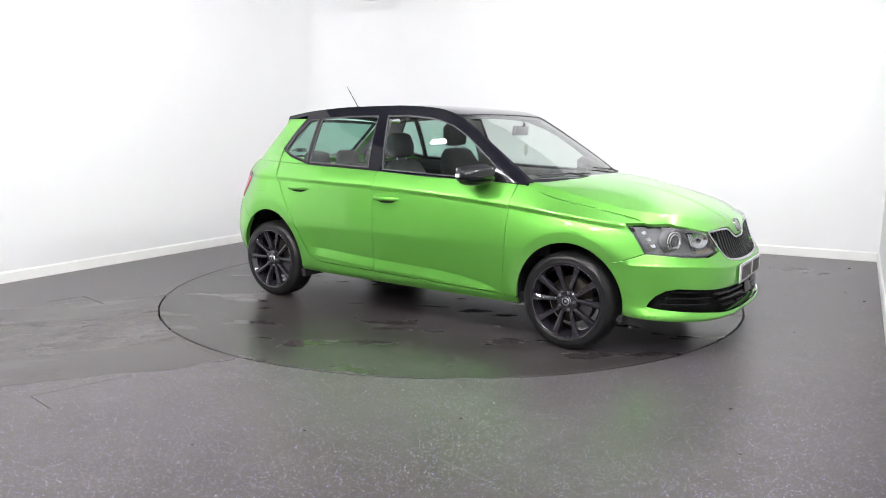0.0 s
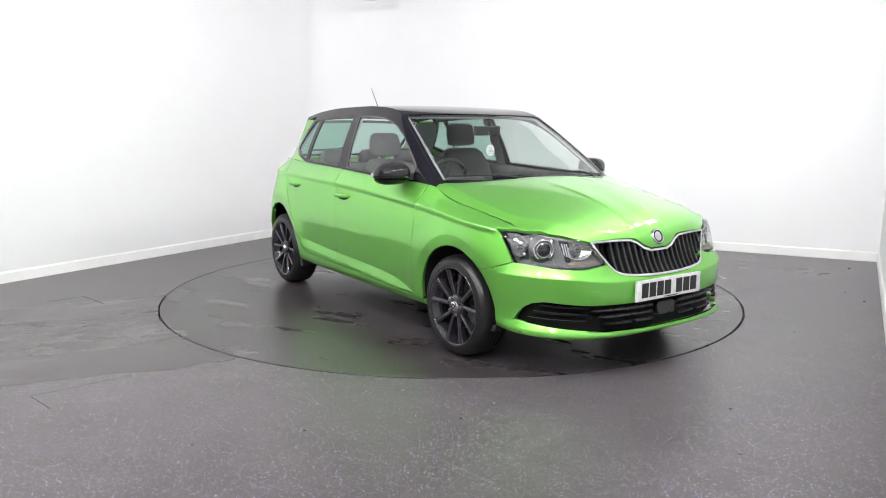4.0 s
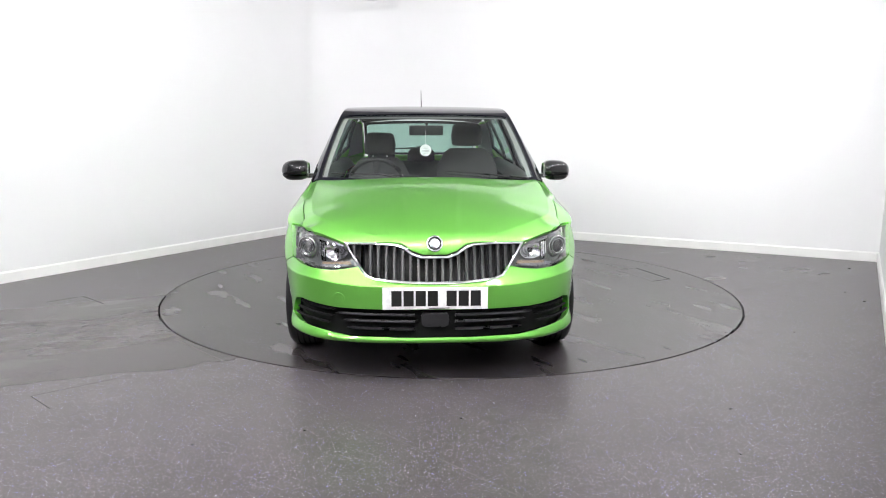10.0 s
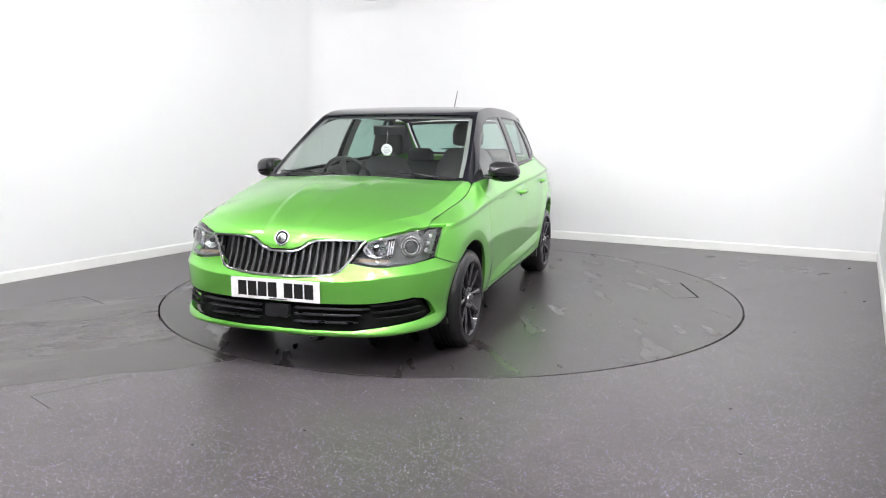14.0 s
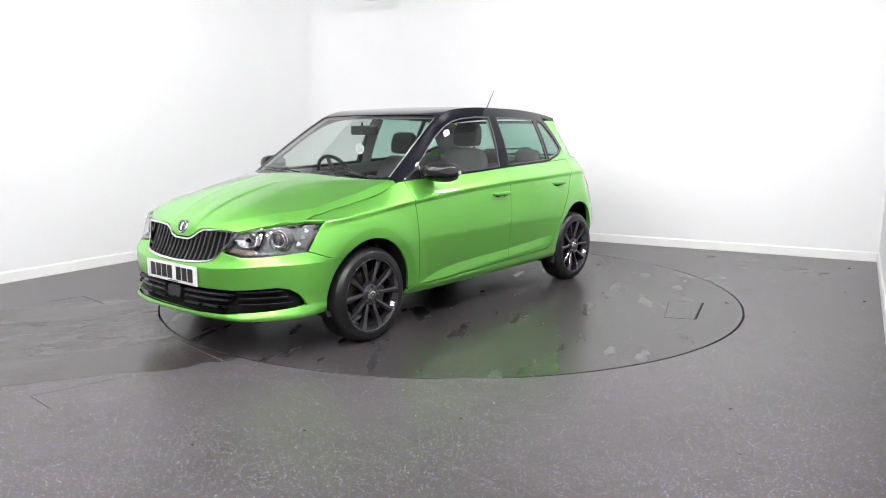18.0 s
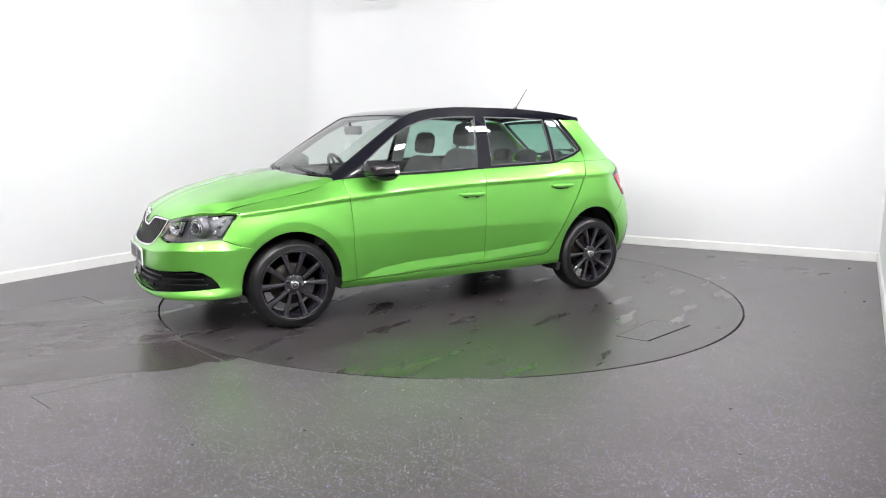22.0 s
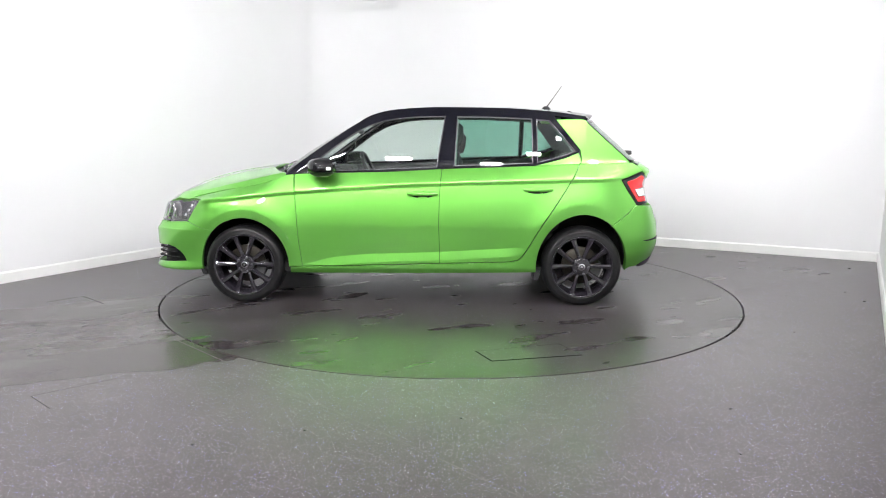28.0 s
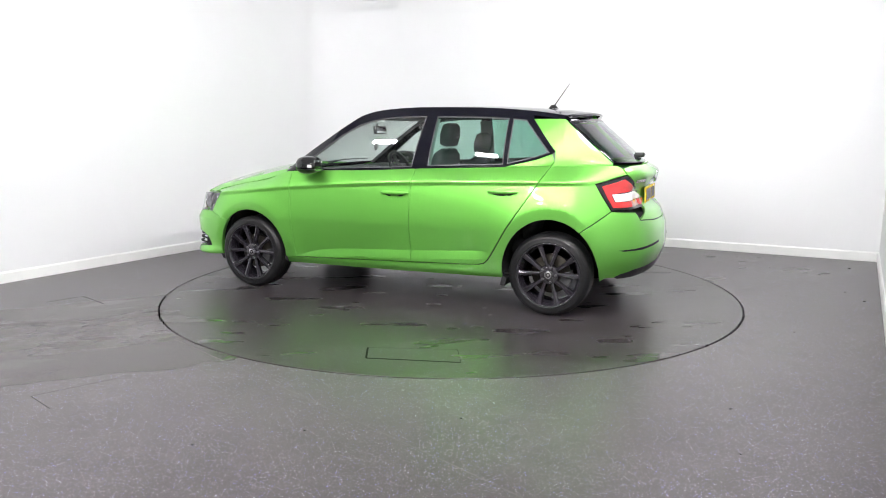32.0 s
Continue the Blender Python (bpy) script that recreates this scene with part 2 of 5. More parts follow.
def wall(name, a, b, side, label, paint=None, beyond=0.13):
    """A wall 12 cm thick from a to b; side +1: its thickness lies to the left of a->b."""
    d = (b - a).normalized()
    n = Vector((-d.y, d.x, 0)) * side
    bm = bmesh.new()
    o = n * 0.12
    lo = [a, b + d * beyond, b + d * beyond + o, a + o]
    v0 = [bm.verts.new((p.x, p.y, -0.02)) for p in lo]
    v1 = [bm.verts.new((p.x, p.y, H_CEIL)) for p in lo]
    bm.faces.new(v0), bm.faces.new(v1)
    for i in range(4):
        bm.faces.new((v0[i], v0[(i + 1) % 4], v1[(i + 1) % 4], v1[i]))
    w = tagged(part(name, bm, paint or WALL), label, "wall", kind="structure")
    # skirting board with a sloped top edge
    bm = bmesh.new()
    prof = [(0.0, 0.0), (0.016, 0.0), (0.016, 0.082), (0.008, 0.095), (0.0, 0.095)]
    rows = []
    for p in (a, b - d * 0.017):
        rows.append([bm.verts.new((p - n * q) + Vector((0, 0, z + 0.001))) for q, z in prof])
    for i in range(5):
        bm.faces.new((rows[0][i], rows[0][(i + 1) % 5], rows[1][(i + 1) % 5], rows[1][i]))
    bm.faces.new(rows[0]), bm.faces.new(rows[1])
    tagged(part("baseboard", bm, SKIRT), "white painted skirting board along the wall foot", "baseboard", kind="structure")
    return w


# the far corner is coved
COVE = 0.85
HALF = 0.5 * math.acos(max(-1, min(1, U_LEFT.dot(U_BACK))))
T_COVE = COVE / math.tan(HALF)
A_COVE, B_COVE = CORNER_FAR + U_LEFT * T_COVE, CORNER_FAR + U_BACK * T_COVE
C_COVE = CORNER_FAR + (U_LEFT + U_BACK).normalized() * (COVE / math.sin(HALF))
P_MID = CORNER_FAR + U_LEFT * 7.0
wall("wall_west", A_COVE, P_MID, -1, "plain white painted studio wall", beyond=0.0)
# out of view, made dark so the car's flank reflects less light
wall("wall_southwest", P_MID, P_LEFT, -1, "unseen dark grey wall, added to dim reflections in the car", WALL_DARK)
wall("wall_north", B_COVE, CORNER_R, 1, "plain white painted studio wall")
a0 = math.atan2(A_COVE.y - C_COVE.y, A_COVE.x - C_COVE.x)
a1 = math.atan2(B_COVE.y - C_COVE.y, B_COVE.x - C_COVE.x)
if a0 < 0:
    a0 += 2 * math.pi
vs, fs, vb = [], [], []
NC = 32
for i in range(NC + 1):
    a = a0 + (a1 - a0) * i / NC
    c, s = math.cos(a), math.sin(a)
    for rr, z in ((COVE, -0.02), (COVE, H_CEIL), (COVE + 0.12, -0.02), (COVE + 0.12, H_CEIL)):
        vs.append((C_COVE.x + rr * c, C_COVE.y + rr * s, z))
    for rr, z in ((COVE, 0.001), (COVE - 0.016, 0.001), (COVE - 0.016, 0.083), (COVE - 0.008, 0.096), (COVE, 0.096)):
        vb.append((C_COVE.x + rr * c, C_COVE.y + rr * s, z))
fs = [(i * 4, i * 4 + 4, i * 4 + 5, i * 4 + 1) for i in range(NC)] + [(i * 4 + 2, i * 4 + 3, i * 4 + 7, i * 4 + 6) for i in range(NC)]
tagged(mesh_ob("wall_cove", vs, fs, WALL), "white rounded wall corner", "wall", kind="structure")
tagged(mesh_ob("baseboard", vb, [(i * 5 + k, i * 5 + (k + 1) % 5, i * 5 + 5 + (k + 1) % 5, i * 5 + 5 + k) for i in range(NC) for k in range(5)], SKIRT, smooth=False), "white painted skirting board along the wall foot", "baseboard", kind="structure")
wall("wall_east", CORNER_R, P_RIGHT, 1, "plain white painted studio wall")
wall("wall_south", P_LEFT, P_RIGHT, -1, "plain white painted studio wall behind the viewer")

R_DISC = 2.217
# floor with a round hole for the turntable
vs, fs = [], []
N_RING = 180
corners = [CORNER_FAR, P_LEFT, P_RIGHT, CORNER_R]


def room_edge(a):
    """Where a ray from the turntable's middle at angle a leaves the room."""
    d = Vector((math.cos(a), math.sin(a)))
    best = 99.0
    for i in range(4):
        p, q = corners[i].xy, corners[(i + 1) % 4].xy
        e = q - p
        den = d.x * e.y - d.y * e.x
        if abs(den) > 1e-9:
            s = (p.x * e.y - p.y * e.x) / den
            k = (p.x * d.y - p.y * d.x) / den
            if s > 0 and -1e-6 <= k <= 1 + 1e-6:
                best = min(best, s)
    return best + 0.05


angles = sorted([2 * math.pi * i / N_RING for i in range(N_RING)] + [math.atan2(c.y, c.x) % (2 * math.pi) for c in corners])
for a in angles:
    c, s = math.cos(a), math.sin(a)
    e = room_edge(a)
    r = R_DISC + 0.013
    vs += [(r * c, r * s, -0.05), (r * c, r * s, -0.002), ((r + 0.002) * c, (r + 0.002) * s, 0.0)]
    vs += [((r + 0.002 + (e - r) * q) * c, (r + 0.002 + (e - r) * q) * s, 0.0) for q in (0.33, 0.66, 1.0)]
n = len(angles)
for i in range(n):
    j = (i + 1) % n
    for q in range(5):
        fs.append((i * 6 + q, i * 6 + q + 1, j * 6 + q + 1, j * 6 + q))
floor = tagged(mesh_ob("floor", vs, fs, FLOOR, smooth=False), "dark grey flecked vinyl floor with damp patches", "floor", kind="structure")
bm = bmesh.new()
bmesh.ops.create_circle(bm, cap_ends=True, segments=96, radius=R_DISC + 0.3, matrix=Matrix.Translation((0, 0, -0.05)))
tagged(part("floor_pit", bm, GAP), "dark shallow pit beneath the turntable", "floor", kind="structure")

# ceiling
bm = bmesh.new()
v0 = [bm.verts.new((c.x * 1.06, c.y * 1.06, H_CEIL + 0.001)) for c in corners]
v1 = [bm.verts.new((c.x * 1.06, c.y * 1.06, H_CEIL + 0.12)) for c in corners]
bm.faces.new(v0), bm.faces.new(v1)
for i in range(4):
    bm.faces.new((v0[i], v0[(i + 1) % 4], v1[(i + 1) % 4], v1[i]))
tagged(part("ceiling", bm, CEIL), "flat dark grey ceiling", "ceiling", kind="structure")


def flood_light(x, y, turn, tilt):
    """A ceiling flood: bracket, finned housing and glowing front glass, aimed down and forwards."""
    root = new("flood_light")
    bm = bmesh.new()
    box(bm, (-0.175, -0.10, -0.11), (0.175, -0.006, 0.11), 0.012)
    for k in range(7):
        box(bm, (-0.15 + k * 0.05 - 0.005, -0.145, -0.10), (-0.15 + k * 0.05 + 0.005, -0.10, 0.10))
    part("housing", bm, PLASTIC, root, "black finned housing")
    bm = bmesh.new()
    box(bm, (-0.150, -0.006, -0.085), (0.150, -0.001, 0.085))
    part("front_glass", bm, DIFF, root, "glowing white front glass")
    bm = bmesh.new()
    box(bm, (-0.195, -0.07, -0.02), (-0.177, -0.03, 0.34))
    box(bm, (0.177, -0.07, -0.02), (0.195, -0.03, 0.34))
    box(bm, (-0.195, -0.07, 0.34), (0.195, -0.03, 0.352))
    part("bracket", bm, STEEL, root)
    root.matrix_world = flood_pose(x, y, turn, tilt)
    return tagged(root, "black ceiling flood light on a bracket, lit", "flood light", "flood lights")


def flood_pose(x, y, turn, tilt):
    return pose(x, y, H_CEIL - 0.355, 0, 0, turn) @ pose(0, 0, 0, -tilt, 0, 0)


# x, y, heading (0: towards the far corner), tilt downwards
SPOTS = [(3.0, 0.3, 66, 21), (2.35, -0.9, 44, 21), (1.7, -2.0, 4, 21), (1.05, -3.1, 8, 23), (0.45, -4.2, 4, 23), (-0.1, -5.2, 18, 21), (-0.9, -3.8, 4, 23), (-1.8, -2.8, -30, 23), (-2.8, -1.7, -22, 23),
         (-0.8, -6.2, 4, 19), (-2.4, -5.2, -26, 20), (-3.6, -4.2, -20, 21), (-3.2, -6.6, -8, 17), (-1.6, -7.2, 8, 17), (-4.8, -6.0, -25, 17)]
L0 = flood_light(*SPOTS[0])
for q in SPOTS[1:]:
    copy_thing(L0, flood_pose(*q))


# a round fitting hung from the ceiling before the far corner
fit_ = new("ceiling_fitting")
vs, fs = lathe([(0.0005, -0.06), (0.10, -0.055), (0.15, -0.035), (0.165, 0.0), (0.06, 0.02), (0.0005, 0.02)], 32, "z")
mesh_ob("dome", vs, fs, FRAME_W, fit_)
vs, fs = tube([(0, 0, 0.02), (0, 0, 0.70)], 0.012, 10)
mesh_ob("hanging_rod", vs, fs, FRAME_W, fit_)
fit_.matrix_world = pose(-0.98, 3.2, H_CEIL - 0.70)
tagged(fit_, "white round fitting on a rod below the ceiling", "ceiling fitting")

# ---- turntable ----
turntable = new("turntable")
vs, fs = lathe([(R_DISC, -0.05), (R_DISC, -0.002), (R_DISC - 0.002, 0.0), (1.6, 0.0), (1.0, 0.0), (0.0, 0.0)], 180, "z")
part_disc = mesh_ob("disc", vs, fs, DISC, turntable, smooth=False)
tagged(turntable, "large flush round turntable surfaced with grey flecked vinyl", "turntable")


# ---- the car: body surfaces (x forward, y to its left, z up, metres) ----
_PW = {}


def pw(x, xs, ys):
    """Smooth monotone curve through knots."""
    x = np.asarray(x, float)
    key = (tuple(xs), tuple(ys))
    if key not in _PW:
        xs, ys = np.asarray(xs, float), np.asarray(ys, float)
        if xs[0] > xs[-1]:
            xs, ys = xs[::-1], ys[::-1]
        h = np.diff(xs)
        d = np.diff(ys) / h
        m = np.zeros(len(xs))
        for i in range(1, len(xs) - 1):
            if d[i - 1] * d[i] > 0:
                w1, w2 = 2 * h[i] + h[i - 1], h[i] + 2 * h[i - 1]
                m[i] = (w1 + w2) / (w1 / d[i - 1] + w2 / d[i])
        m[0], m[-1] = d[0], d[-1]
        _PW[key] = (xs, ys, h, m)
    xs, ys, h, m = _PW[key]
    i = np.clip(np.searchsorted(xs, x) - 1, 0, len(xs) - 2)
    t = np.clip((x - xs[i]) / h[i], -0.5, 1.5)
    t2, t3 = t * t, t * t * t
    return (2 * t3 - 3 * t2 + 1) * ys[i] + (t3 - 2 * t2 + t) * h[i] * m[i] + (-2 * t3 + 3 * t2) * ys[i + 1] + (t3 - t2) * h[i] * m[i + 1]


def step(a, b, x):
    t = np.clip((np.asarray(x, float) - a) / (b - a), 0, 1)
    return t * t * (3 - 2 * t)


# widest plan outline, from the nose's middle round to the tail's middle
PLAN = np.array([(2.062, 0.0), (2.057, 0.2), (2.03, 0.40), (1.965, 0.57), (1.85, 0.69), (1.70, 0.762), (1.50, 0.812), (1.235, 0.838),
                 (0.85, 0.842), (0.2, 0.849), (-0.3, 0.852), (-0.8, 0.852), (-1.235, 0.842), (-1.45, 0.820), (-1.61, 0.770), (-1.732, 0.69),
                 (-1.818, 0.57), (-1.872, 0.40), (-1.90, 0.2), (-1.908, 0.0)])


def dense_plan():
    k = np.arange(len(PLAN), dtype=float)
    P = np.vstack([PLAN[1] * (1, -1), PLAN, PLAN[-2] * (1, -1)])
    out = []
    for i in range(1, len(P) - 2):
        a, b, c, d = P[i - 1], P[i], P[i + 1], P[i + 2]
        ta, tb, tc = (np.linalg.norm(b - a) ** 0.5, np.linalg.norm(c - b) ** 0.5, np.linalg.norm(d - c) ** 0.5)
        m1 = (c - b + tb * ((b - a) / ta - (c - a) / (ta + tb)))
        m2 = (c - b + tb * ((d - c) / tc - (d - b) / (tb + tc)))
        for t in np.linspace(0, 1, 60, endpoint=False):
            t2, t3 = t * t, t ** 3
            out.append((2 * t3 - 3 * t2 + 1) * b + (t3 - 2 * t2 + t) * m1 + (-2 * t3 + 3 * t2) * c + (t3 - t2) * m2)
    out.append(PLAN[-1])
    return np.array(out)


_PL = dense_plan()
_SL = np.concatenate([[0], np.cumsum(np.hypot(*np.diff(_PL, axis=0).T))])
S_END = _SL[-1]
_T = np.gradient(_PL, _SL, axis=0)
_T /= np.linalg.norm(_T, axis=1)[:, None]
for _ in range(40):
    _T[1:-1] = (_T[:-2] + 2 * _T[1:-1] + _T[2:]) / 4
_T[0], _T[-1] = (0, 1), (0, -1)
_T /= np.linalg.norm(_T, axis=1)[:, None]

HUB_F, HUB_R, HUB_Z = 1.235, -1.235, 0.287


def crease(x):
    return pw(x, [1.60, 1.543, 0.848, -0.229, -1.498, -1.7], [0.758, 0.764, 0.837, 0.904, 0.934, 0.937])


def top_z(x):
    """Upper edge of the lower body: the bonnet's shut line, then the window line."""
    return pw(x, [1.66, 1.55, 1.383, 1.28, 1.18, 1.10, 1.04, 0.98, 0.92, 0.86, 0.128, -0.204, -0.864, -1.2, -1.6], [0.766, 0.794, 0.832, 0.851, 0.866, 0.882, 0.901, 0.927, 0.946, 0.952, 0.976, 0.994, 1.018, 1.03, 1.035])


def top_y(x):
    return pw(x, [1.66, 1.55, 1.383, 1.2, 1.02, 0.93, 0.86, 0.0, -0.86, -1.2, -1.35, -1.5, -1.6, -1.7], [0.690, 0.710, 0.729, 0.741, 0.741, 0.736, 0.742, 0.758, 0.745, 0.715, 0.675, 0.620, 0.568, 0.52])


def low_line(x):
    return pw(x, [0.80, 0.579, 0.37, -0.21, -0.75], [0.29, 0.349, 0.372, 0.397, 0.43])


def side_y(x, yb, z):
    """Half width of the flank at x (yb: its widest there) and height z."""
    c = crease(x)
    tz, ty = top_z(x), top_y(x)
    sink = 0.026 * step(-0.5, -1.3, x)
    yc = yb - 0.016 - sink
    lower = yb - pw(z, [0.17, 0.205, 0.235, 0.268, 0.282, 0.30, 0.42, 0.58], [0.115, 0.084, 0.062, 0.038, 0.033, 0.031, 0.016, 0.0])
    k = np.clip((z - 0.58) / np.maximum(c - 0.58, 0.05), 0, 1.0)
    mid = yb - (0.025 + sink) * k ** 2
    below = np.where(z < 0.58, lower, mid)
    below = below + 0.009 * step(c - 0.035, c - 0.004, z)
    w = np.clip((z - c) / np.maximum(tz - c, 0.02), 0, 3)
    above = yc + (ty - yc) * np.where(w < 1, w ** 1.12, 1 + 1.12 * (w - 1))
    y = np.where(z > c, above, below)
    # pressed line low on the doors, sill flare beneath it
    l = low_line(x)
    on = step(0.84, 0.70, x) * step(-0.86, -0.66, x)
    y = y + on * np.where(z < l, 0.015 * np.clip((l - z) / 0.06, 0, 1) - 0.009, -0.009 * np.clip(1 - (z - l) / 0.20, 0, 1))
    # wheel arches: a pressed crease a hand's breadth out from the opening
    for h, ra, rb in ((HUB_F, 0.326, 0.347), (HUB_R, 0.332, 0.386)):
        e = (np.hypot((x - h) / ra, (z - HUB_Z) / rb) - 1) * 0.345
        y = y + 0.009 * np.where(e < 0.062, np.clip(e / 0.062, 0, 1), 1 - step(0.062, 0.21, e)) * step(0.22, 0.38, z)
    return y


NOSE = ([0.15, 0.19, 0.215, 0.231, 0.242, 0.256, 0.285, 0.34, 0.40, 0.45, 0.508, 0.518, 0.54, 0.60, 0.66, 0.72, 0.80], [0.15, 0.08, 0.03, -0.006, -0.012, -0.006, 0.018, 0.014, 0.006, 0.003, 0.002, 0.009, 0.028, 0.062, 0.085, 0.108, 0.15])
FCOR = ([0.15, 0.195, 0.228, 0.244, 0.262, 0.30, 0.35, 0.40, 0.50, 0.534, 0.545, 0.60, 0.70, 0.764, 0.82], [0.13, 0.060, 0.004, -0.008, -0.006, 0.010, 0.014, 0.009, 0.002, 0.001, 0.006, 0.027, 0.050, 0.075, 0.11])
RCOR = ([0.18, 0.24, 0.30, 0.40, 0.50, 0.64, 0.74, 0.90, 0.934, 1.03, 1.06], [0.16, 0.09, 0.05, 0.012, 0.0, 0.012, 0.035, 0.090, 0.103, 0.170, 0.196])
TAIL = ([0.18, 0.24, 0.32, 0.45, 0.58, 0.64, 0.70, 0.74, 0.80, 0.86, 0.90, 0.935, 0.965, 0.985, 1.03, 1.06], [0.18, 0.10, 0.04, 0.0, 0.008, 0.03, 0.055, 0.10, 0.13, 0.13, 0.112, 0.088, 0.076, 0.086, 0.155, 0.19])


def ring(s, z):
    """The lower body: s runs round it from the nose (0) to the tail, negative on the right."""
    s, z = np.broadcast_arrays(np.asarray(s, float), np.asarray(z, float))
    sg = np.where(s < 0, -1.0, 1.0)
    a = np.abs(s)
    x0, y0 = np.interp(a, _SL, _PL[:, 0]), np.interp(a, _SL, _PL[:, 1])
    tx, ty = np.interp(a, _SL, _T[:, 0]), np.interp(a, _SL, _T[:, 1])
    L = np.hypot(tx, ty)
    nx, ny = ty / L, -tx / L          # outward
    wn = 1 - step(0.40, 0.78, a)
    wf = step(0.40, 0.78, a) * (1 - step(0.86, 1.16, a))
    wr = step(S_END - 1.16, S_END - 0.86, a) * (1 - step(S_END - 0.78, S_END - 0.40, a))
    wt = step(S_END - 0.78, S_END - 0.40, a)
    ws = 1 - wn - wf - wr - wt
    d_side = y0 - side_y(x0, y0, z)
    rise = 0.026 * step(0.34, 0.72, a) * step(0.42, 0.49, z)
    d = wn * pw(z - rise, *NOSE) + wf * pw(z, *FCOR) + wr * pw(z, *RCOR) + wt * pw(z, *TAIL) + ws * d_side
    return np.stack([x0 - nx * d, sg * (y0 - ny * d), z], -1)


# roof rail (upper edge of the flank's glass house) and middle line over the top
RAIL = np.array([(0.955, 0.700, 0.945), (0.80, 0.680, 1.058), (0.60, 0.645, 1.197), (0.42, 0.612, 1.315), (0.30, 0.590, 1.381), (0.13, 0.575, 1.420),
                 (-0.2, 0.567, 1.438), (-0.6, 0.560, 1.434), (-1.0, 0.550, 1.410), (-1.27, 0.541, 1.374)])
MID = np.array([(1.065, 0.0, 0.958), (0.86, 0.0, 1.103), (0.66, 0.0, 1.222), (0.47, 0.0, 1.326), (0.33, 0.0, 1.388), (0.13, 0.0, 1.424),
                (-0.2, 0.0, 1.450), (-0.6, 0.0, 1.453), (-1.0, 0.0, 1.436), (-1.33, 0.0, 1.402)])
RAIL_REAR = np.array([(-1.272, 0.541, 1.341), (-1.378, 0.543, 1.244), (-1.488, 0.543, 1.148), (-1.605, 0.541, 1.046)])
MID_REAR = np.array([(-1.375, 0.0, 1.362), (-1.495, 0.0, 1.256), (-1.622, 0.0, 1.146), (-1.745, 0.0, 1.036)])


def curve(K, u):
    """A smooth curve through the rows of K, u from 0 to 1."""
    k = np.linspace(0, 1, len(K))
    return np.stack([pw(u, k, K[:, i]) for i in range(3)], -1)


def over(u, v, mid=None, rail=None, p=2.3):
    """Windscreen and roof: u from the scuttle to the tail, v across from -1 to 1."""
    u, v = np.broadcast_arrays(np.asarray(u, float), np.asarray(v, float))
    C, E = curve(MID if mid is None else mid, u), curve(RAIL if rail is None else rail, u)
    w = np.abs(v) ** p
    return np.stack([C[..., 0] + (E[..., 0] - C[..., 0]) * w, v * E[..., 1], C[..., 2] + (E[..., 2] - C[..., 2]) * w], -1)


def rear_over(u, v):
    return over(u, v, MID_REAR, RAIL_REAR)


_ru = np.linspace(0, 1, 400)
_RL = np.vstack([curve(RAIL, _ru)])
_RR = curve(RAIL_REAR, _ru)


def flank(x, z):
    """The side of the glass house, between the window line and the roof rail (left side)."""
    x, z = np.broadcast_arrays(np.asarray(x, float), np.asarray(z, float))
    zb, yb = top_z(x), top_y(x)
    xr = -x
    X = np.concatenate([-_RL[:, 0], -_RR[1:, 0]])
    ze = np.interp(xr, X, np.concatenate([_RL[:, 2], _RR[1:, 2]]))
    ye = np.interp(xr, X, np.concatenate([_RL[:, 1], _RR[1:, 1]]))
    # straight tumblehome towards the roof at each station
    slope = pw(x, [0.955, 0.6, 0.2, -1.0, -1.4, -1.6], [0.42, 0.44, 0.435, 0.48, 0.42, 0.42])
    ylin = yb - slope * (z - zb)
    t = np.clip((z - zb) / np.maximum(ze - zb, 0.02), 0, 1.3)
    y = ylin + (ye - (yb - slope * (ze - zb))) * t
    soft = step(-1.02, -1.30, x)
    y = y + 0.018 * 4 * t * (1 - t) * step(0.0, 0.2, ze - zb) * (1 - 0.6 * soft)
    y = y - 0.024 * soft * (1 - np.exp(-8 * t)) * np.maximum(1 - t, 0)
    return np.stack([x, y, z], -1)


BON = np.array([(0.84, 0.992), (0.98, 0.994), (1.15, 0.988), (1.284, 0.970), (1.512, 0.924), (1.742, 0.850), (1.873, 0.787), (1.945, 0.738), (1.975, 0.700), (1.988, 0.640)])


def bonnet_crease(x):
    return pw(x, [0.86, 1.25, 1.50, 1.60, 1.67, 1.72, 1.77, 1.83, 1.88, 1.95], [0.690, 0.688, 0.662, 0.640, 0.605, 0.565, 0.519, 0.437, 0.36, 0.24])


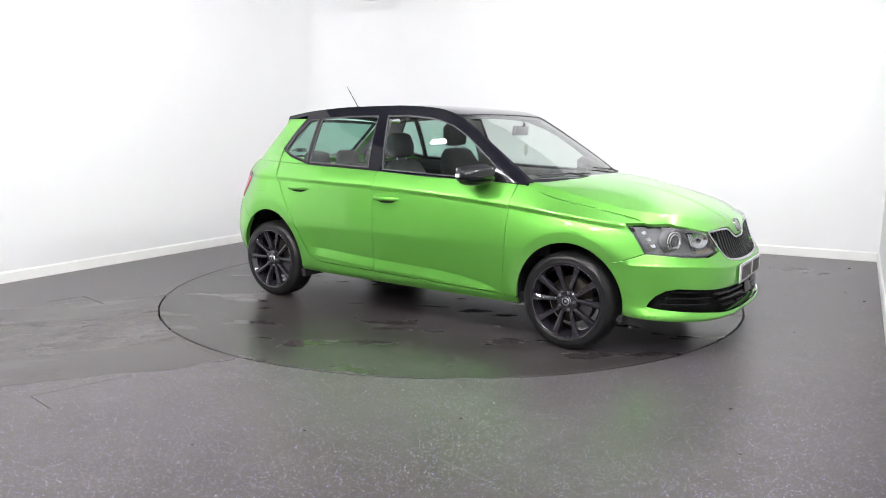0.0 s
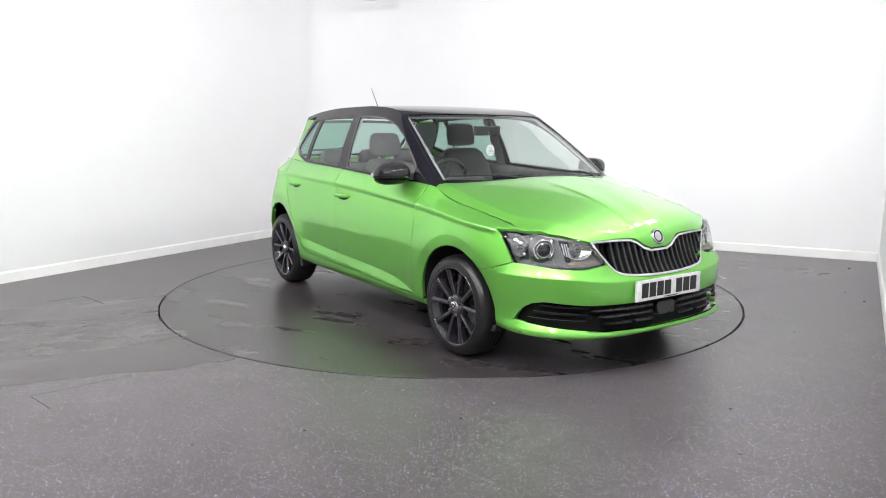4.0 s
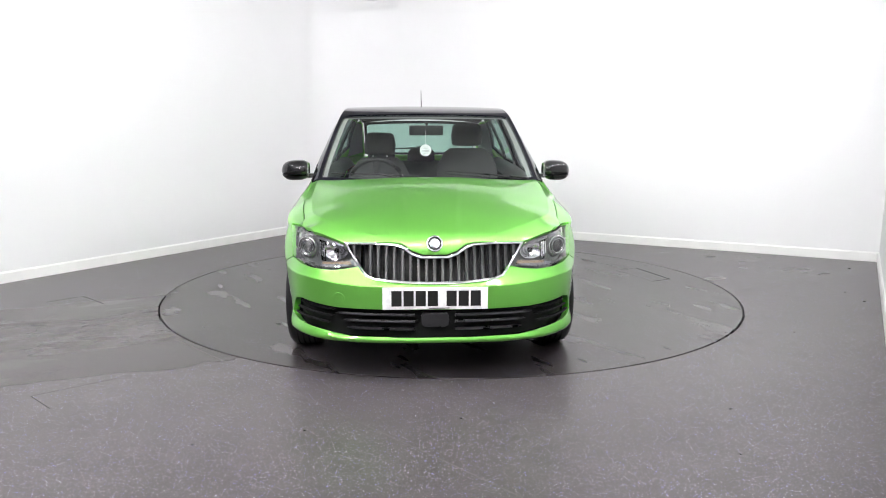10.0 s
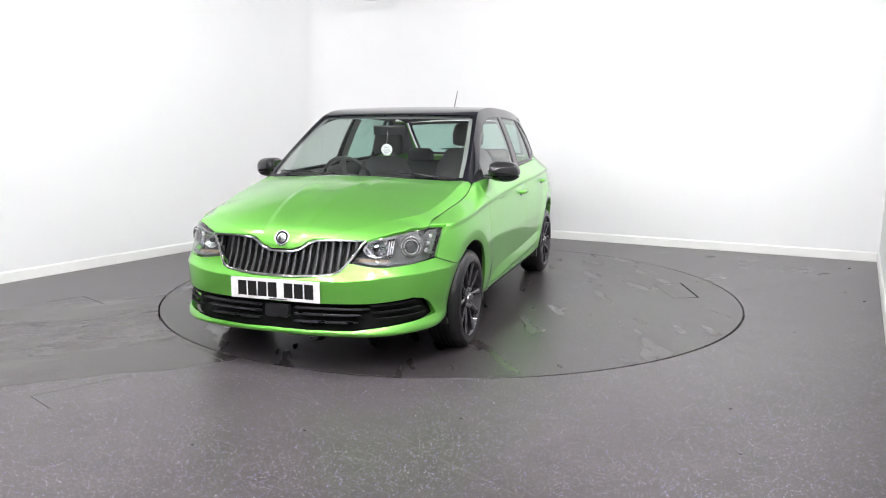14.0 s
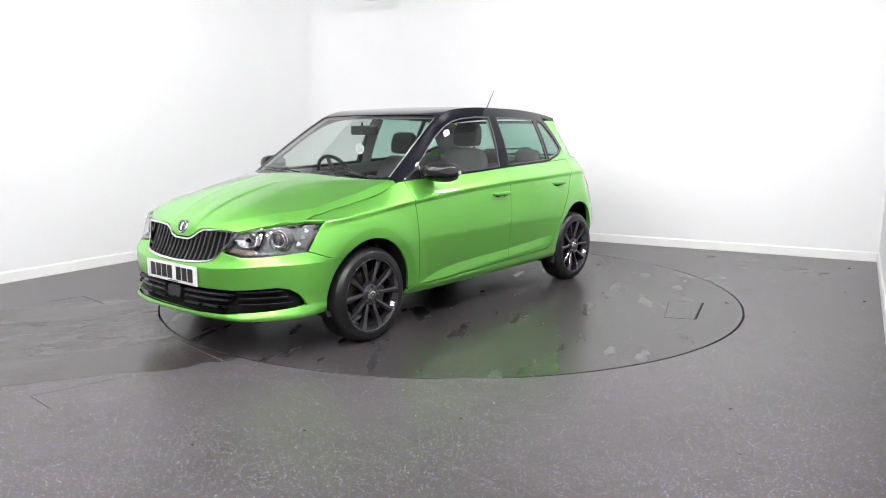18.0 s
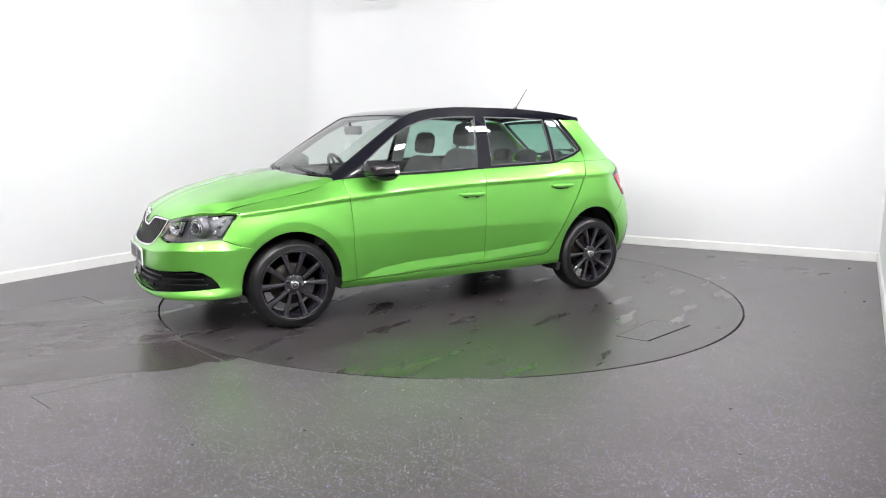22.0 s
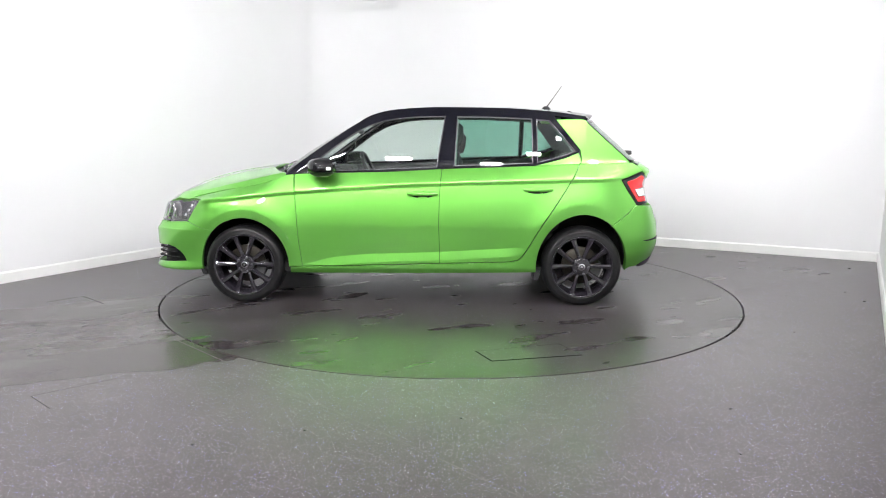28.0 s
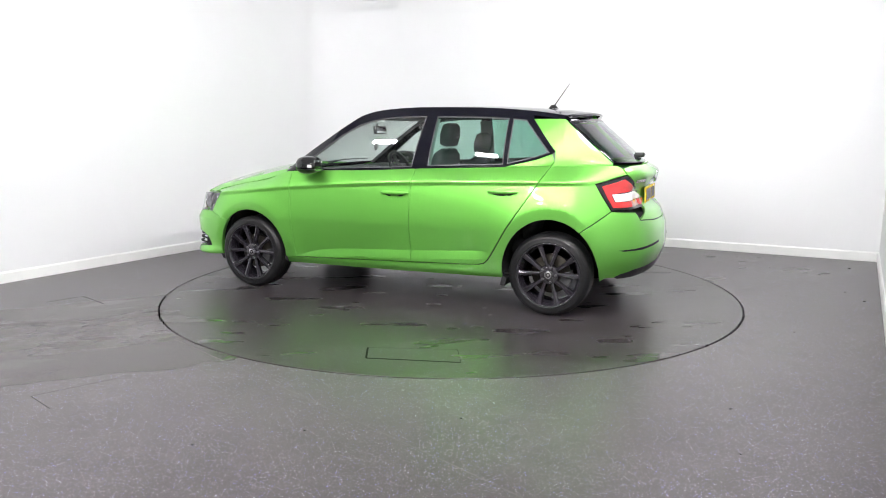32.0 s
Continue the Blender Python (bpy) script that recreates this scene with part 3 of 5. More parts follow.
def bonnet_s(u, y):
    """Bonnet: u from the scuttle (0) to its nose (1), y across."""
    u, y = np.broadcast_arrays(np.asarray(u, float), np.asarray(y, float))
    k = np.concatenate([[0], np.cumsum(np.hypot(*np.diff(BON, axis=0).T))])
    k = k / k[-1]
    x, z = pw(u, k, BON[:, 0]), pw(u, k, BON[:, 1])
    back = 0.20 * np.abs(y) ** 2.1 * step(0.67, 0.97, u)
    # nearly flat between two edge creases, falling away outside them
    xa = x - back
    yc = bonnet_crease(xa)
    q = np.abs(y) - yc
    hip = pw(xa, [0.86, 1.02, 1.23, 1.50, 1.66, 1.77, 1.85, 1.92, 1.99], [0.022, 0.046, 0.080, 0.090, 0.064, 0.036, 0.018, 0.006, 0.002])
    fall = pw(xa, [0.86, 1.045, 1.23, 1.50, 1.66, 1.77, 1.85, 1.92, 1.99], [0.30, 0.82, 0.82, 0.67, 0.64, 0.24, 0.15, 0.12, 0.10])
    drop = hip * np.where(q < 0, np.abs(y) / yc, 1.0) ** 2.2 + np.maximum(q, 0) * fall
    # two pressed ridges that run from the badge to the scuttle
    ry = 0.10 + 0.10 * (1 - u) ** 1.1
    q = np.abs(y) - ry
    ridge = (0.003 + 0.004 * u) * np.where(q > 0, 1 - step(-0.012, 0.032, q), (1 - step(-0.012, 0.032, 0.0)) * (1 - 0.9 * step(0.0, 0.14, -q))) * step(0.12, 0.6, u) * step(1.0, 0.90, u)
    return np.stack([x - back, y, z - drop + ridge], -1)


# ---- panels cut from those surfaces ----
def inside(P, poly):
    x, y = P[:, 0], P[:, 1]
    r = np.zeros(len(P), bool)
    j = len(poly) - 1
    for i in range(len(poly)):
        xi, yi = poly[i]
        xj, yj = poly[j]
        c = ((yi > y) != (yj > y)) & (x < (xj - xi) * (y - yi) / (yj - yi + 1e-15) + xi)
        r ^= c
        j = i
    return r


def area(poly):
    a = np.asarray(poly)
    b = np.roll(a, -1, 0)
    return 0.5 * np.sum(a[:, 0] * b[:, 1] - b[:, 0] * a[:, 1])


def offset(poly, d):
    """The outline shrunk by d (counter-clockwise outlines)."""
    a = np.asarray(poly, float)
    e = np.roll(a, -1, 0) - a
    L = np.linalg.norm(e, axis=1)[:, None]
    n = np.stack([-e[:, 1], e[:, 0]], 1) / np.maximum(L, 1e-9)
    n0 = np.roll(n, 1, 0)
    b = n + n0
    q = np.sum(b * b, 1) / 2
    m = b / np.maximum(q, 0.35)[:, None]
    return a + m * d


def resample(poly, stepsize):
    out = []
    a = np.asarray(poly, float)
    for i in range(len(a)):
        b = a[(i + 1) % len(a)]
        n = max(1, int(math.ceil(np.linalg.norm(b - a[i]) / stepsize)))
        for k in range(n):
            out.append(a[i] + (b - a[i]) * k / n)
    return np.array(out)


def rounded(poly, r, n=5):
    """Outline with its corners rounded; r: one radius, or one for each corner."""
    a = np.asarray(poly, float)
    out = []
    m = len(a)
    rs = [r] * m if np.isscalar(r) else r
    for i in range(m):
        p, q, w = a[i - 1], a[i], a[(i + 1) % m]
        u, v = p - q, w - q
        lu, lv = np.linalg.norm(u), np.linalg.norm(v)
        d = min(rs[i], 0.45 * lu, 0.45 * lv)
        if d < 1e-4:
            out.append(q)
            continue
        A, B = q + u / lu * d, q + v / lv * d
        for k in range(n + 1):
            t = k / n
            out.append((1 - t) ** 2 * A + 2 * t * (1 - t) * q + t * t * B)
    return np.array(out)


from mathutils.geometry import delaunay_2d_cdt


def normals_of(S, P, flip=1.0):
    h = 1e-3
    a = S(P[:, 0] + h, P[:, 1]) - S(P[:, 0] - h, P[:, 1])
    b = S(P[:, 0], P[:, 1] + h) - S(P[:, 0], P[:, 1] - h)
    n = np.cross(a, b) * flip
    return n / np.maximum(np.linalg.norm(n, axis=1), 1e-9)[:, None]


INWARD = [flank, over, rear_over]     # surfaces whose two directions turn inwards


def panel(name, S, outline, material, parent, label="", holes=(), gap=0.0015, depth=0.018, flip=1.0, grid=(0.035, 0.022), lift=0.0, mirror=False, edge=0.0025, metric=(1.0, 1.0), ridges=(), fine=0.03):
    """A sheet cut from the surface S by an outline in its two parameters, with rounded-over edges and a return flange.
    metric: metres for each unit of the parameters."""
    if S in INWARD:
        flip = -flip
    M = np.array(metric)
    poly = np.asarray(outline, float) * M
    if area(poly) < 0:
        poly = poly[::-1]
    fn = lambda a, b: S(a / M[0], b / M[1])
    loops = [offset(resample(offset(poly, gap), fine), 0.0)]
    hl = []
    for hp in holes:
        q = np.asarray(hp, float) * M
        if area(q) > 0:
            q = q[::-1]
        hl.append(resample(offset(q, gap), 0.03))
    outer = loops[0]
    verts2, edges, drop = [], [], []

    def add(loop, low):
        o = len(verts2)
        verts2.extend([Vector(q) for q in loop])
        drop.extend([low] * len(loop))
        edges.extend([(o + i, o + (i + 1) % len(loop)) for i in range(len(loop))])
        return list(range(o, o + len(loop)))
    bounds = []
    for lp in [outer] + hl:
        ids = add(lp, edge * 0.7)
        bounds.append(ids)
        if edge > 0:
            add(offset(lp, edge), 0.0)
    lo, hi = outer.min(0), outer.max(0)
    gx = np.arange(lo[0] + grid[0] / 2, hi[0], grid[0])
    gy = np.arange(lo[1] + grid[1] / 2, hi[1], grid[1])
    G = np.stack(np.meshgrid(gx, gy), -1).reshape(-1, 2)
    G[:, 0] += np.where((np.arange(len(G)) // max(1, len(gx))) % 2, grid[0] * 0.25, -grid[0] * 0.25)
    keep = inside(G, offset(outer, edge + 0.008))
    for q in hl:
        keep &= ~inside(G, offset(q[::-1], -edge - 0.008))
    G = G[keep]
    lines = [np.asarray(r, float) * M for r in ridges]
    if lines:
        R = np.vstack(lines)
        follow = np.concatenate([[k + 1 < len(q) for k in range(len(q))] for q in lines])
        kr = inside(R, offset(outer, edge + 0.004))
        for q in hl:
            kr &= ~inside(R, offset(q[::-1], -edge - 0.004))
        number = np.cumsum(kr) - 1
        pairs = [(number[k], number[k + 1]) for k in range(len(R) - 1) if follow[k] and kr[k] and kr[k + 1]]
        R = R[kr]
        near = [min(np.hypot(*(R - g).T)) > 0.006 if len(R) else True for g in G]
        G = G[np.array(near, bool)] if len(G) else G
        o = len(verts2)
        for q in R:
            verts2.append(Vector(q))
            drop.append(0.0)
        edges.extend([(o + int(i), o + int(j)) for i, j in pairs])
    for q in G:
        verts2.append(Vector(q))
        drop.append(0.0)
    V, E, F, ov, oe, of = delaunay_2d_cdt(verts2, edges, [], 0, 1e-7)
    P = np.array([tuple(v) for v in V])
    C = np.array([P[list(f)].mean(0) for f in F])
    ok = inside(C, outer)
    for q in hl:
        ok &= ~inside(C, q)
    faces = [tuple(f) for f, k in zip(F, ok) if k]
    dr = np.zeros(len(P))
    omap = {}
    for i, src in enumerate(ov):
        for k in src:
            omap[k] = i
        if src:
            dr[i] = max(drop[k] for k in src)
    Nn = normals_of(fn, P, flip)
    X = fn(P[:, 0], P[:, 1]) + Nn * (lift - dr[:, None])
    verts, norms = list(X), list(Nn)
    # faces must turn the way the normals point
    if faces:
        f = faces[len(faces) // 2]
        a, b, c = (X[k] for k in f[:3])
        if np.dot(np.cross(b - a, c - a), Nn[f[0]]) < 0:
            faces = [q[::-1] for q in faces]
    for ids in bounds:
        k = [omap[i] for i in ids]
        n = len(k)
        cen = []
        for i in range(n):
            t = X[k[(i + 1) % n]] - X[k[i - 1]]
            o = np.cross(t, Nn[k[i]])
            o /= max(np.linalg.norm(o), 1e-9)
            cen.append(o)
            # lean the rim's normals outwards
            norms[k[i]] = (Nn[k[i]] + o * 0.9) / np.linalg.norm(Nn[k[i]] + o * 0.9) if edge > 0 else Nn[k[i]]
        if depth > 0:
            o1 = len(verts)
            for i in range(n):
                verts.append(X[k[i]])
                norms.append(cen[i])
            for i in range(n):
                verts.append(X[k[i]] - Nn[k[i]] * depth)
                norms.append(cen[i])
            for i in range(n):
                j = (i + 1) % n
                faces.append((o1 + i, o1 + n + i, o1 + n + j, o1 + j))
    ob = mesh_ob(name, verts, faces, material, parent, label, normals=norms)
    if mirror:
        q = np.array(verts) * (1, -1, 1)
        m = np.array(norms) * (1, -1, 1)
        ob2 = mesh_ob(name, q, [f[::-1] for f in faces], material, parent, label, normals=m)
        return ob, ob2
    return ob


def bisect(test, lo, hi, n):
    lo, hi = np.full(n, lo), np.full(n, hi)
    for _ in range(26):
        m = (lo + hi) / 2
        up = test(m)
        lo, hi = np.where(up, m, lo), np.where(up, hi, m)
    return (lo + hi) / 2


def sx(pts):
    """(s, z) on the left flank for points given by (x, z)."""
    a = np.array(pts, float)
    s = bisect(lambda m: ring(m, a[:, 1])[:, 0] > a[:, 0], 0.02, S_END - 0.02, len(a))
    return [(float(q), float(z)) for q, z in zip(s, a[:, 1])]


def sf(pts):
    """(s, z) near the nose for points given by (y, z)."""
    a = np.array(pts, float)
    s = bisect(lambda m: ring(m, a[:, 1])[:, 1] < a[:, 0], 0.0, 1.1, len(a))
    return [(float(q), float(z)) for q, z in zip(s, a[:, 1])]


def s_at(x, z):
    return sx([(x, z)])[0][0]


def s_front(y, z):
    return sf([(y, z)])[0][0]


def arc(cx, cz, r, a0, a1, n=24):
    return [(cx + r * math.cos(radians(a0 + (a1 - a0) * i / n)), cz + r * math.sin(radians(a0 + (a1 - a0) * i / n))) for i in range(n + 1)]


def solve_uv(S, target, guess, keep=(True, True)):
    """Parameters of the point of S nearest to a target."""
    p = np.array(guess, float)
    T = np.array(target, float)
    for _ in range(40):
        f = S(p[0], p[1]) - T
        h = 1e-4
        J = np.stack([(S(p[0] + h, p[1]) - S(p[0] - h, p[1])) / (2 * h), (S(p[0], p[1] + h) - S(p[0], p[1] - h)) / (2 * h)], -1)
        p -= 0.7 * np.linalg.lstsq(J, f, rcond=None)[0]
    return p


# ---- the car ----
car = new("car")
tagged(car, "bright green five-door hatchback with black roof and dark wheels", "car")


def arch_f(a0, a1, n=26, k=0.0):
    return [(HUB_F + (0.326 + k) * math.cos(radians(a0 + (a1 - a0) * i / n)), HUB_Z + (0.347 + k) * math.sin(radians(a0 + (a1 - a0) * i / n))) for i in range(n + 1)]


def arch_r(a0, a1, n=26, k=0.0):
    return [(HUB_R + (0.332 + k) * math.cos(radians(a0 + (a1 - a0) * i / n)), HUB_Z + (0.386 + k) * math.sin(radians(a0 + (a1 - a0) * i / n))) for i in range(n + 1)]


def along(f, x0, x1, n=14, dz=0.0):
    return [(x, float(f(x)) + dz) for x in np.linspace(x0, x1, n)]


SIDE_RIDGES = [sx(along(crease, 1.52, -1.50, 110, d)) for d in (-0.036, -0.028, -0.020, -0.012, -0.004, 0.001, 0.010)]
SIDE_RIDGES += [sx(along(low_line, 0.80, -0.80, 60, d)) for d in (0.20, 0.10, 0.025, 0.003, 0.0, -0.003, -0.030, -0.058, -0.063)]
for k in (0.030, 0.058, 0.062, 0.066, 0.10, 0.15, 0.20):
    SIDE_RIDGES.append(sx(arch_f(10, 150, 44, k)))
    SIDE_RIDGES.append(sx(arch_r(20, 165, 44, k)))

# front wing
wing = along(top_z, 1.652, 0.89, 26) + [(0.868, 0.9515), (0.849, 0.839), (0.836, 0.665), (0.828, 0.50), (0.806, 0.292), (0.803, 0.277), (0.898, 0.274)]
wing += arch_f(182, 46, 40) + [(1.56, 0.560), (1.668, 0.602), (1.610, 0.695), (1.556, 0.7645), (1.61, 0.7665)]
panel("front_wing", ring, sx(wing), PAINT, car, mirror=True, ridges=SIDE_RIDGES, fine=0.014)
# doors
SEAM_A = [(0.803, 0.281), (0.806, 0.292), (0.828, 0.50), (0.836, 0.665), (0.849, 0.839), (0.862, 0.9505)]
SEAM_B = [(-0.216, 0.992), (-0.201, 0.833), (-0.195, 0.591), (-0.203, 0.312)]
SEAM_C = [(-1.212, 1.030), (-1.096, 0.837), (-0.937, 0.598), (-0.841, 0.433), (-0.803, 0.372), (-0.775, 0.345), (-0.722, 0.329)]
fd = SEAM_A + along(top_z, 0.84, -0.20, 20) + SEAM_B
front_doors = panel("front_door", ring, sx(fd), PAINT, car, mirror=True, ridges=SIDE_RIDGES, fine=0.014)
rd = SEAM_B[::-1] + along(top_z, -0.24, -1.19, 20) + SEAM_C
rear_doors = panel("rear_door", ring, sx(rd), PAINT, car, mirror=True, ridges=SIDE_RIDGES, fine=0.014)
# body side: sill and rear quarter in one pressing
side_out = [(0.898, 0.271), (0.803, 0.276), (-0.203, 0.308), (-0.722, 0.325), (-0.777, 0.341), (-0.807, 0.370), (-0.845, 0.431), (-0.941, 0.597), (-1.099, 0.836), (-1.214, 1.030)]
side_out += along(top_z, -1.22, -1.63, 10)[1:] + [(-1.665, 1.012), (-1.700, 0.974), (-1.62, 0.949), (-1.518, 0.916), (-1.560, 0.845), (-1.632, 0.738), (-1.55, 0.672)]
side_out += arch_r(128, -8, 44) + [(-0.905, 0.243), (0.0, 0.230), (0.905, 0.224)]
panel("body_side", ring, sx(side_out), PAINT, car, mirror=True, ridges=SIDE_RIDGES, edge=0.0015)


def both_sides(pts):
    """An outline over the middle from its left half, whose first and last points lie on the middle."""
    a = [(s, z) for s, z in pts]
    return a + [(-s, z) for s, z in a[::-1] if abs(s) > 1e-6]


# front bumper with its wide lower intake
ARCH_B = sx(arch_f(46.4, -10, 12))
half = [(0.0, 0.520)] + sf([(0.12, 0.522), (0.225, 0.530), (0.300, 0.540), (0.335, 0.556), (0.366, 0.602), (0.440, 0.588), (0.52, 0.579), (0.62, 0.583)])
half += sx([(1.80, 0.5925), (1.670, 0.6005), (1.56, 0.5595)]) + ARCH_B + sx([(1.568, 0.240), (1.62, 0.236)]) + sf([(0.66, 0.227), (0.50, 0.220), (0.25, 0.214)]) + [(0.0, 0.213)]
INTAKE = [(0.0, 0.392), (0.27, 0.393), (0.48, 0.396), (0.60, 0.405), (0.685, 0.413), (0.718, 0.400), (0.735, 0.370), (0.745, 0.335), (0.752, 0.305), (0.735, 0.300), (0.61, 0.282), (0.48, 0.270), (0.42, 0.261), (0.18, 0.254), (0.0, 0.254)]
intake = both_sides([(0.0, 0.392)] + sf(INTAKE[1:-1]) + [(0.0, 0.254)])
BUMPER_RIDGES = []
for d in (-0.014, -0.004, 0.004, 0.012, 0.024):
    ln = [(s, 0.512 + 0.026 * float(step(0.34, 0.72, s)) + d) for s in np.linspace(0.0, 1.02, 52)]
    BUMPER_RIDGES += [ln, [(-s, z) for s, z in ln]]
for zz in (0.222, 0.231, 0.238, 0.244, 0.251):
    ln = sf([(y, zz) for y in np.linspace(0.0, 0.70, 36)])
    BUMPER_RIDGES += [ln, [(-s, z) for s, z in ln]]
bumper = panel("front_bumper", ring, both_sides(half), PAINT, car, holes=[intake], depth=0.03, ridges=BUMPER_RIDGES)


def mouth(s, z):
    """Upright surface behind the intake's opening."""
    s, z = np.broadcast_arrays(np.asarray(s, float), np.asarray(z, float))
    a, b = ring(s, np.full_like(s, 0.395)), ring(s, np.full_like(s, 0.245))
    w = np.clip((z - 0.245) / 0.15, -0.3, 1.3)[..., None]
    p = b + (a - b) * w
    return np.stack([p[..., 0], p[..., 1], z], -1)


# lower intake: recessed black insert, slats, bright lower strip
panel("lower_intake", mouth, intake, INTAKE_MAT, car, lift=-0.06, gap=-0.02, depth=0.0, edge=0)
for zc_, ym in ((0.366, 0.50), (0.334, 0.46), (0.297, 0.44)):
    sl = sf([(0.10, zc_ - 0.006), (ym - 0.04, zc_ - 0.003), (ym, zc_ + 0.004), (ym - 0.03, zc_ + 0.008), (0.10, zc_ + 0.005)])
    panel("intake_slat", mouth, sl, TRIM, car, lift=-0.010, gap=0, depth=0.025, edge=0.002, mirror=True)
    ln = sf([(0.11, zc_ - 0.0005), (ym - 0.04, zc_ + 0.0025), (ym - 0.04, zc_ + 0.0050), (0.11, zc_ + 0.002)])
    panel("slat_edge", mouth, ln, SEAL, car, lift=-0.0085, gap=0, depth=0.002, edge=0, mirror=True)
blk = both_sides([(0.0, 0.376)] + sf([(0.060, 0.376), (0.070, 0.360), (0.066, 0.318), (0.05, 0.308)]) + [(0.0, 0.308)])
panel("sensor_block", mouth, blk, TRIM, car, lift=-0.006, gap=0, depth=0.03, edge=0.004)
for k in range(3):
    z = 0.402 - 0.034 * k
    fin = sf([(0.50 + 0.01 * k, z - 0.012), (0.60, z - 0.008), (0.70 + 0.012 * k, z - 0.004), (0.70 + 0.012 * k, z - 0.012), (0.60, z - 0.017), (0.52 + 0.01 * k, z - 0.021)])
    panel("corner_fin", mouth, fin, INTAKE_MAT, car, lift=-0.010, gap=0, depth=0.02, edge=0.002, mirror=True)
strip = both_sides([(0.0, 0.260)] + sf([(0.18, 0.2605), (0.42, 0.267), (0.52, 0.278), (0.52, 0.275), (0.42, 0.263), (0.18, 0.2565)]) + [(0.0, 0.2562)])
panel("intake_strip", mouth, strip, CHROME, car, "thin chrome strip", lift=-0.004, gap=0, depth=0.01, edge=0)
# dark tray under the lip
tray = both_sides([(0.0, 0.236)] + sf([(0.3, 0.238), (0.60, 0.246), (0.60, 0.215), (0.3, 0.205)]) + [(0.0, 0.205)])
panel("under_tray", mouth, tray, LINER, car, lift=-0.13, gap=0, depth=0.02, edge=0)
tow = [(-0.478 + 0.030 * math.cos(a), 0.445 + 0.030 * math.sin(a)) for a in np.linspace(0, 2 * math.pi, 24, endpoint=False)]
panel("tow_eye_cap", ring, [(-s_front(-y, z), z) for y, z in tow], PAINT, car, lift=0.0015, gap=0, depth=0.004)

# radiator grille: chrome surround, dark mesh, upright slats
GR_OUT = [(0.0, 0.650), (0.06, 0.650), (0.105, 0.664), (0.150, 0.694), (0.190, 0.709), (0.30, 0.714), (0.455, 0.712), (0.430, 0.672), (0.372, 0.585), (0.345, 0.552), (0.300, 0.537), (0.225, 0.528), (0.12, 0.522), (0.0, 0.520)]
GR_IN = [(0.0, 0.636), (0.07, 0.637), (0.115, 0.652), (0.160, 0.682), (0.197, 0.697), (0.30, 0.702), (0.432, 0.700), (0.412, 0.666), (0.358, 0.588), (0.333, 0.562), (0.297, 0.549), (0.225, 0.541), (0.12, 0.535), (0.0, 0.533)]
go = both_sides([(0.0, 0.650)] + sf(GR_OUT[1:-1]) + [(0.0, 0.520)])
GR_IN = [(a + 0.85 * (c - a), b + 0.85 * (d - b)) for (a, b), (c, d) in zip(GR_OUT, GR_IN)]
gi = both_sides([GR_IN[0]] + sf(GR_IN[1:-1]) + [GR_IN[-1]])
panel("grille_surround", ring, go, CHROME, car, "chrome grille surround", holes=[gi], lift=0.006, gap=0, depth=0.02, edge=0.003)
panel("grille_backing", ring, gi, LINER, car, lift=-0.045, gap=-0.01, depth=0, edge=0)
for i in range(-10, 11):
    y = i * 0.0405
    a = abs(y)
    zt = float(np.interp(a, [0, 0.07, 0.115, 0.16, 0.197, 0.43], [0.636, 0.637, 0.652, 0.682, 0.697, 0.700])) + 0.004
    zb = float(np.interp(a, [0, 0.12, 0.225, 0.297, 0.333, 0.358, 0.412], [0.533, 0.535, 0.541, 0.549, 0.562, 0.588, 0.666])) - 0.004
    sl = [(y - 0.0072, zb), (y + 0.0072, zb), (y + 0.0072, zt), (y - 0.0072, zt)]
    panel("grille_slat", ring, [(math.copysign(s_front(abs(q), z), q) if abs(q) > 1e-6 else 0.0, z) for q, z in sl], SLAT, car, lift=-0.008, gap=0, depth=0.03, edge=0.003)

# headlamps: housing bowl, clear lens, projector, reflector, marker strip
LAMP_OUT = [(0.448, 0.704), (0.500, 0.722), (0.600, 0.7435), (0.680, 0.7575)]
lampo = sf(LAMP_OUT) + sx([(1.70, 0.764), (1.556, 0.762), (1.605, 0.695), (1.668, 0.606), (1.80, 0.596)]) + sf([(0.62, 0.588), (0.52, 0.584), (0.44, 0.593), (0.372, 0.606), (0.40, 0.640)])
lamps = panel("headlamp", ring, lampo, LENS, car, "clear lens", gap=0.002, depth=0.0, edge=0.002, mirror=True)


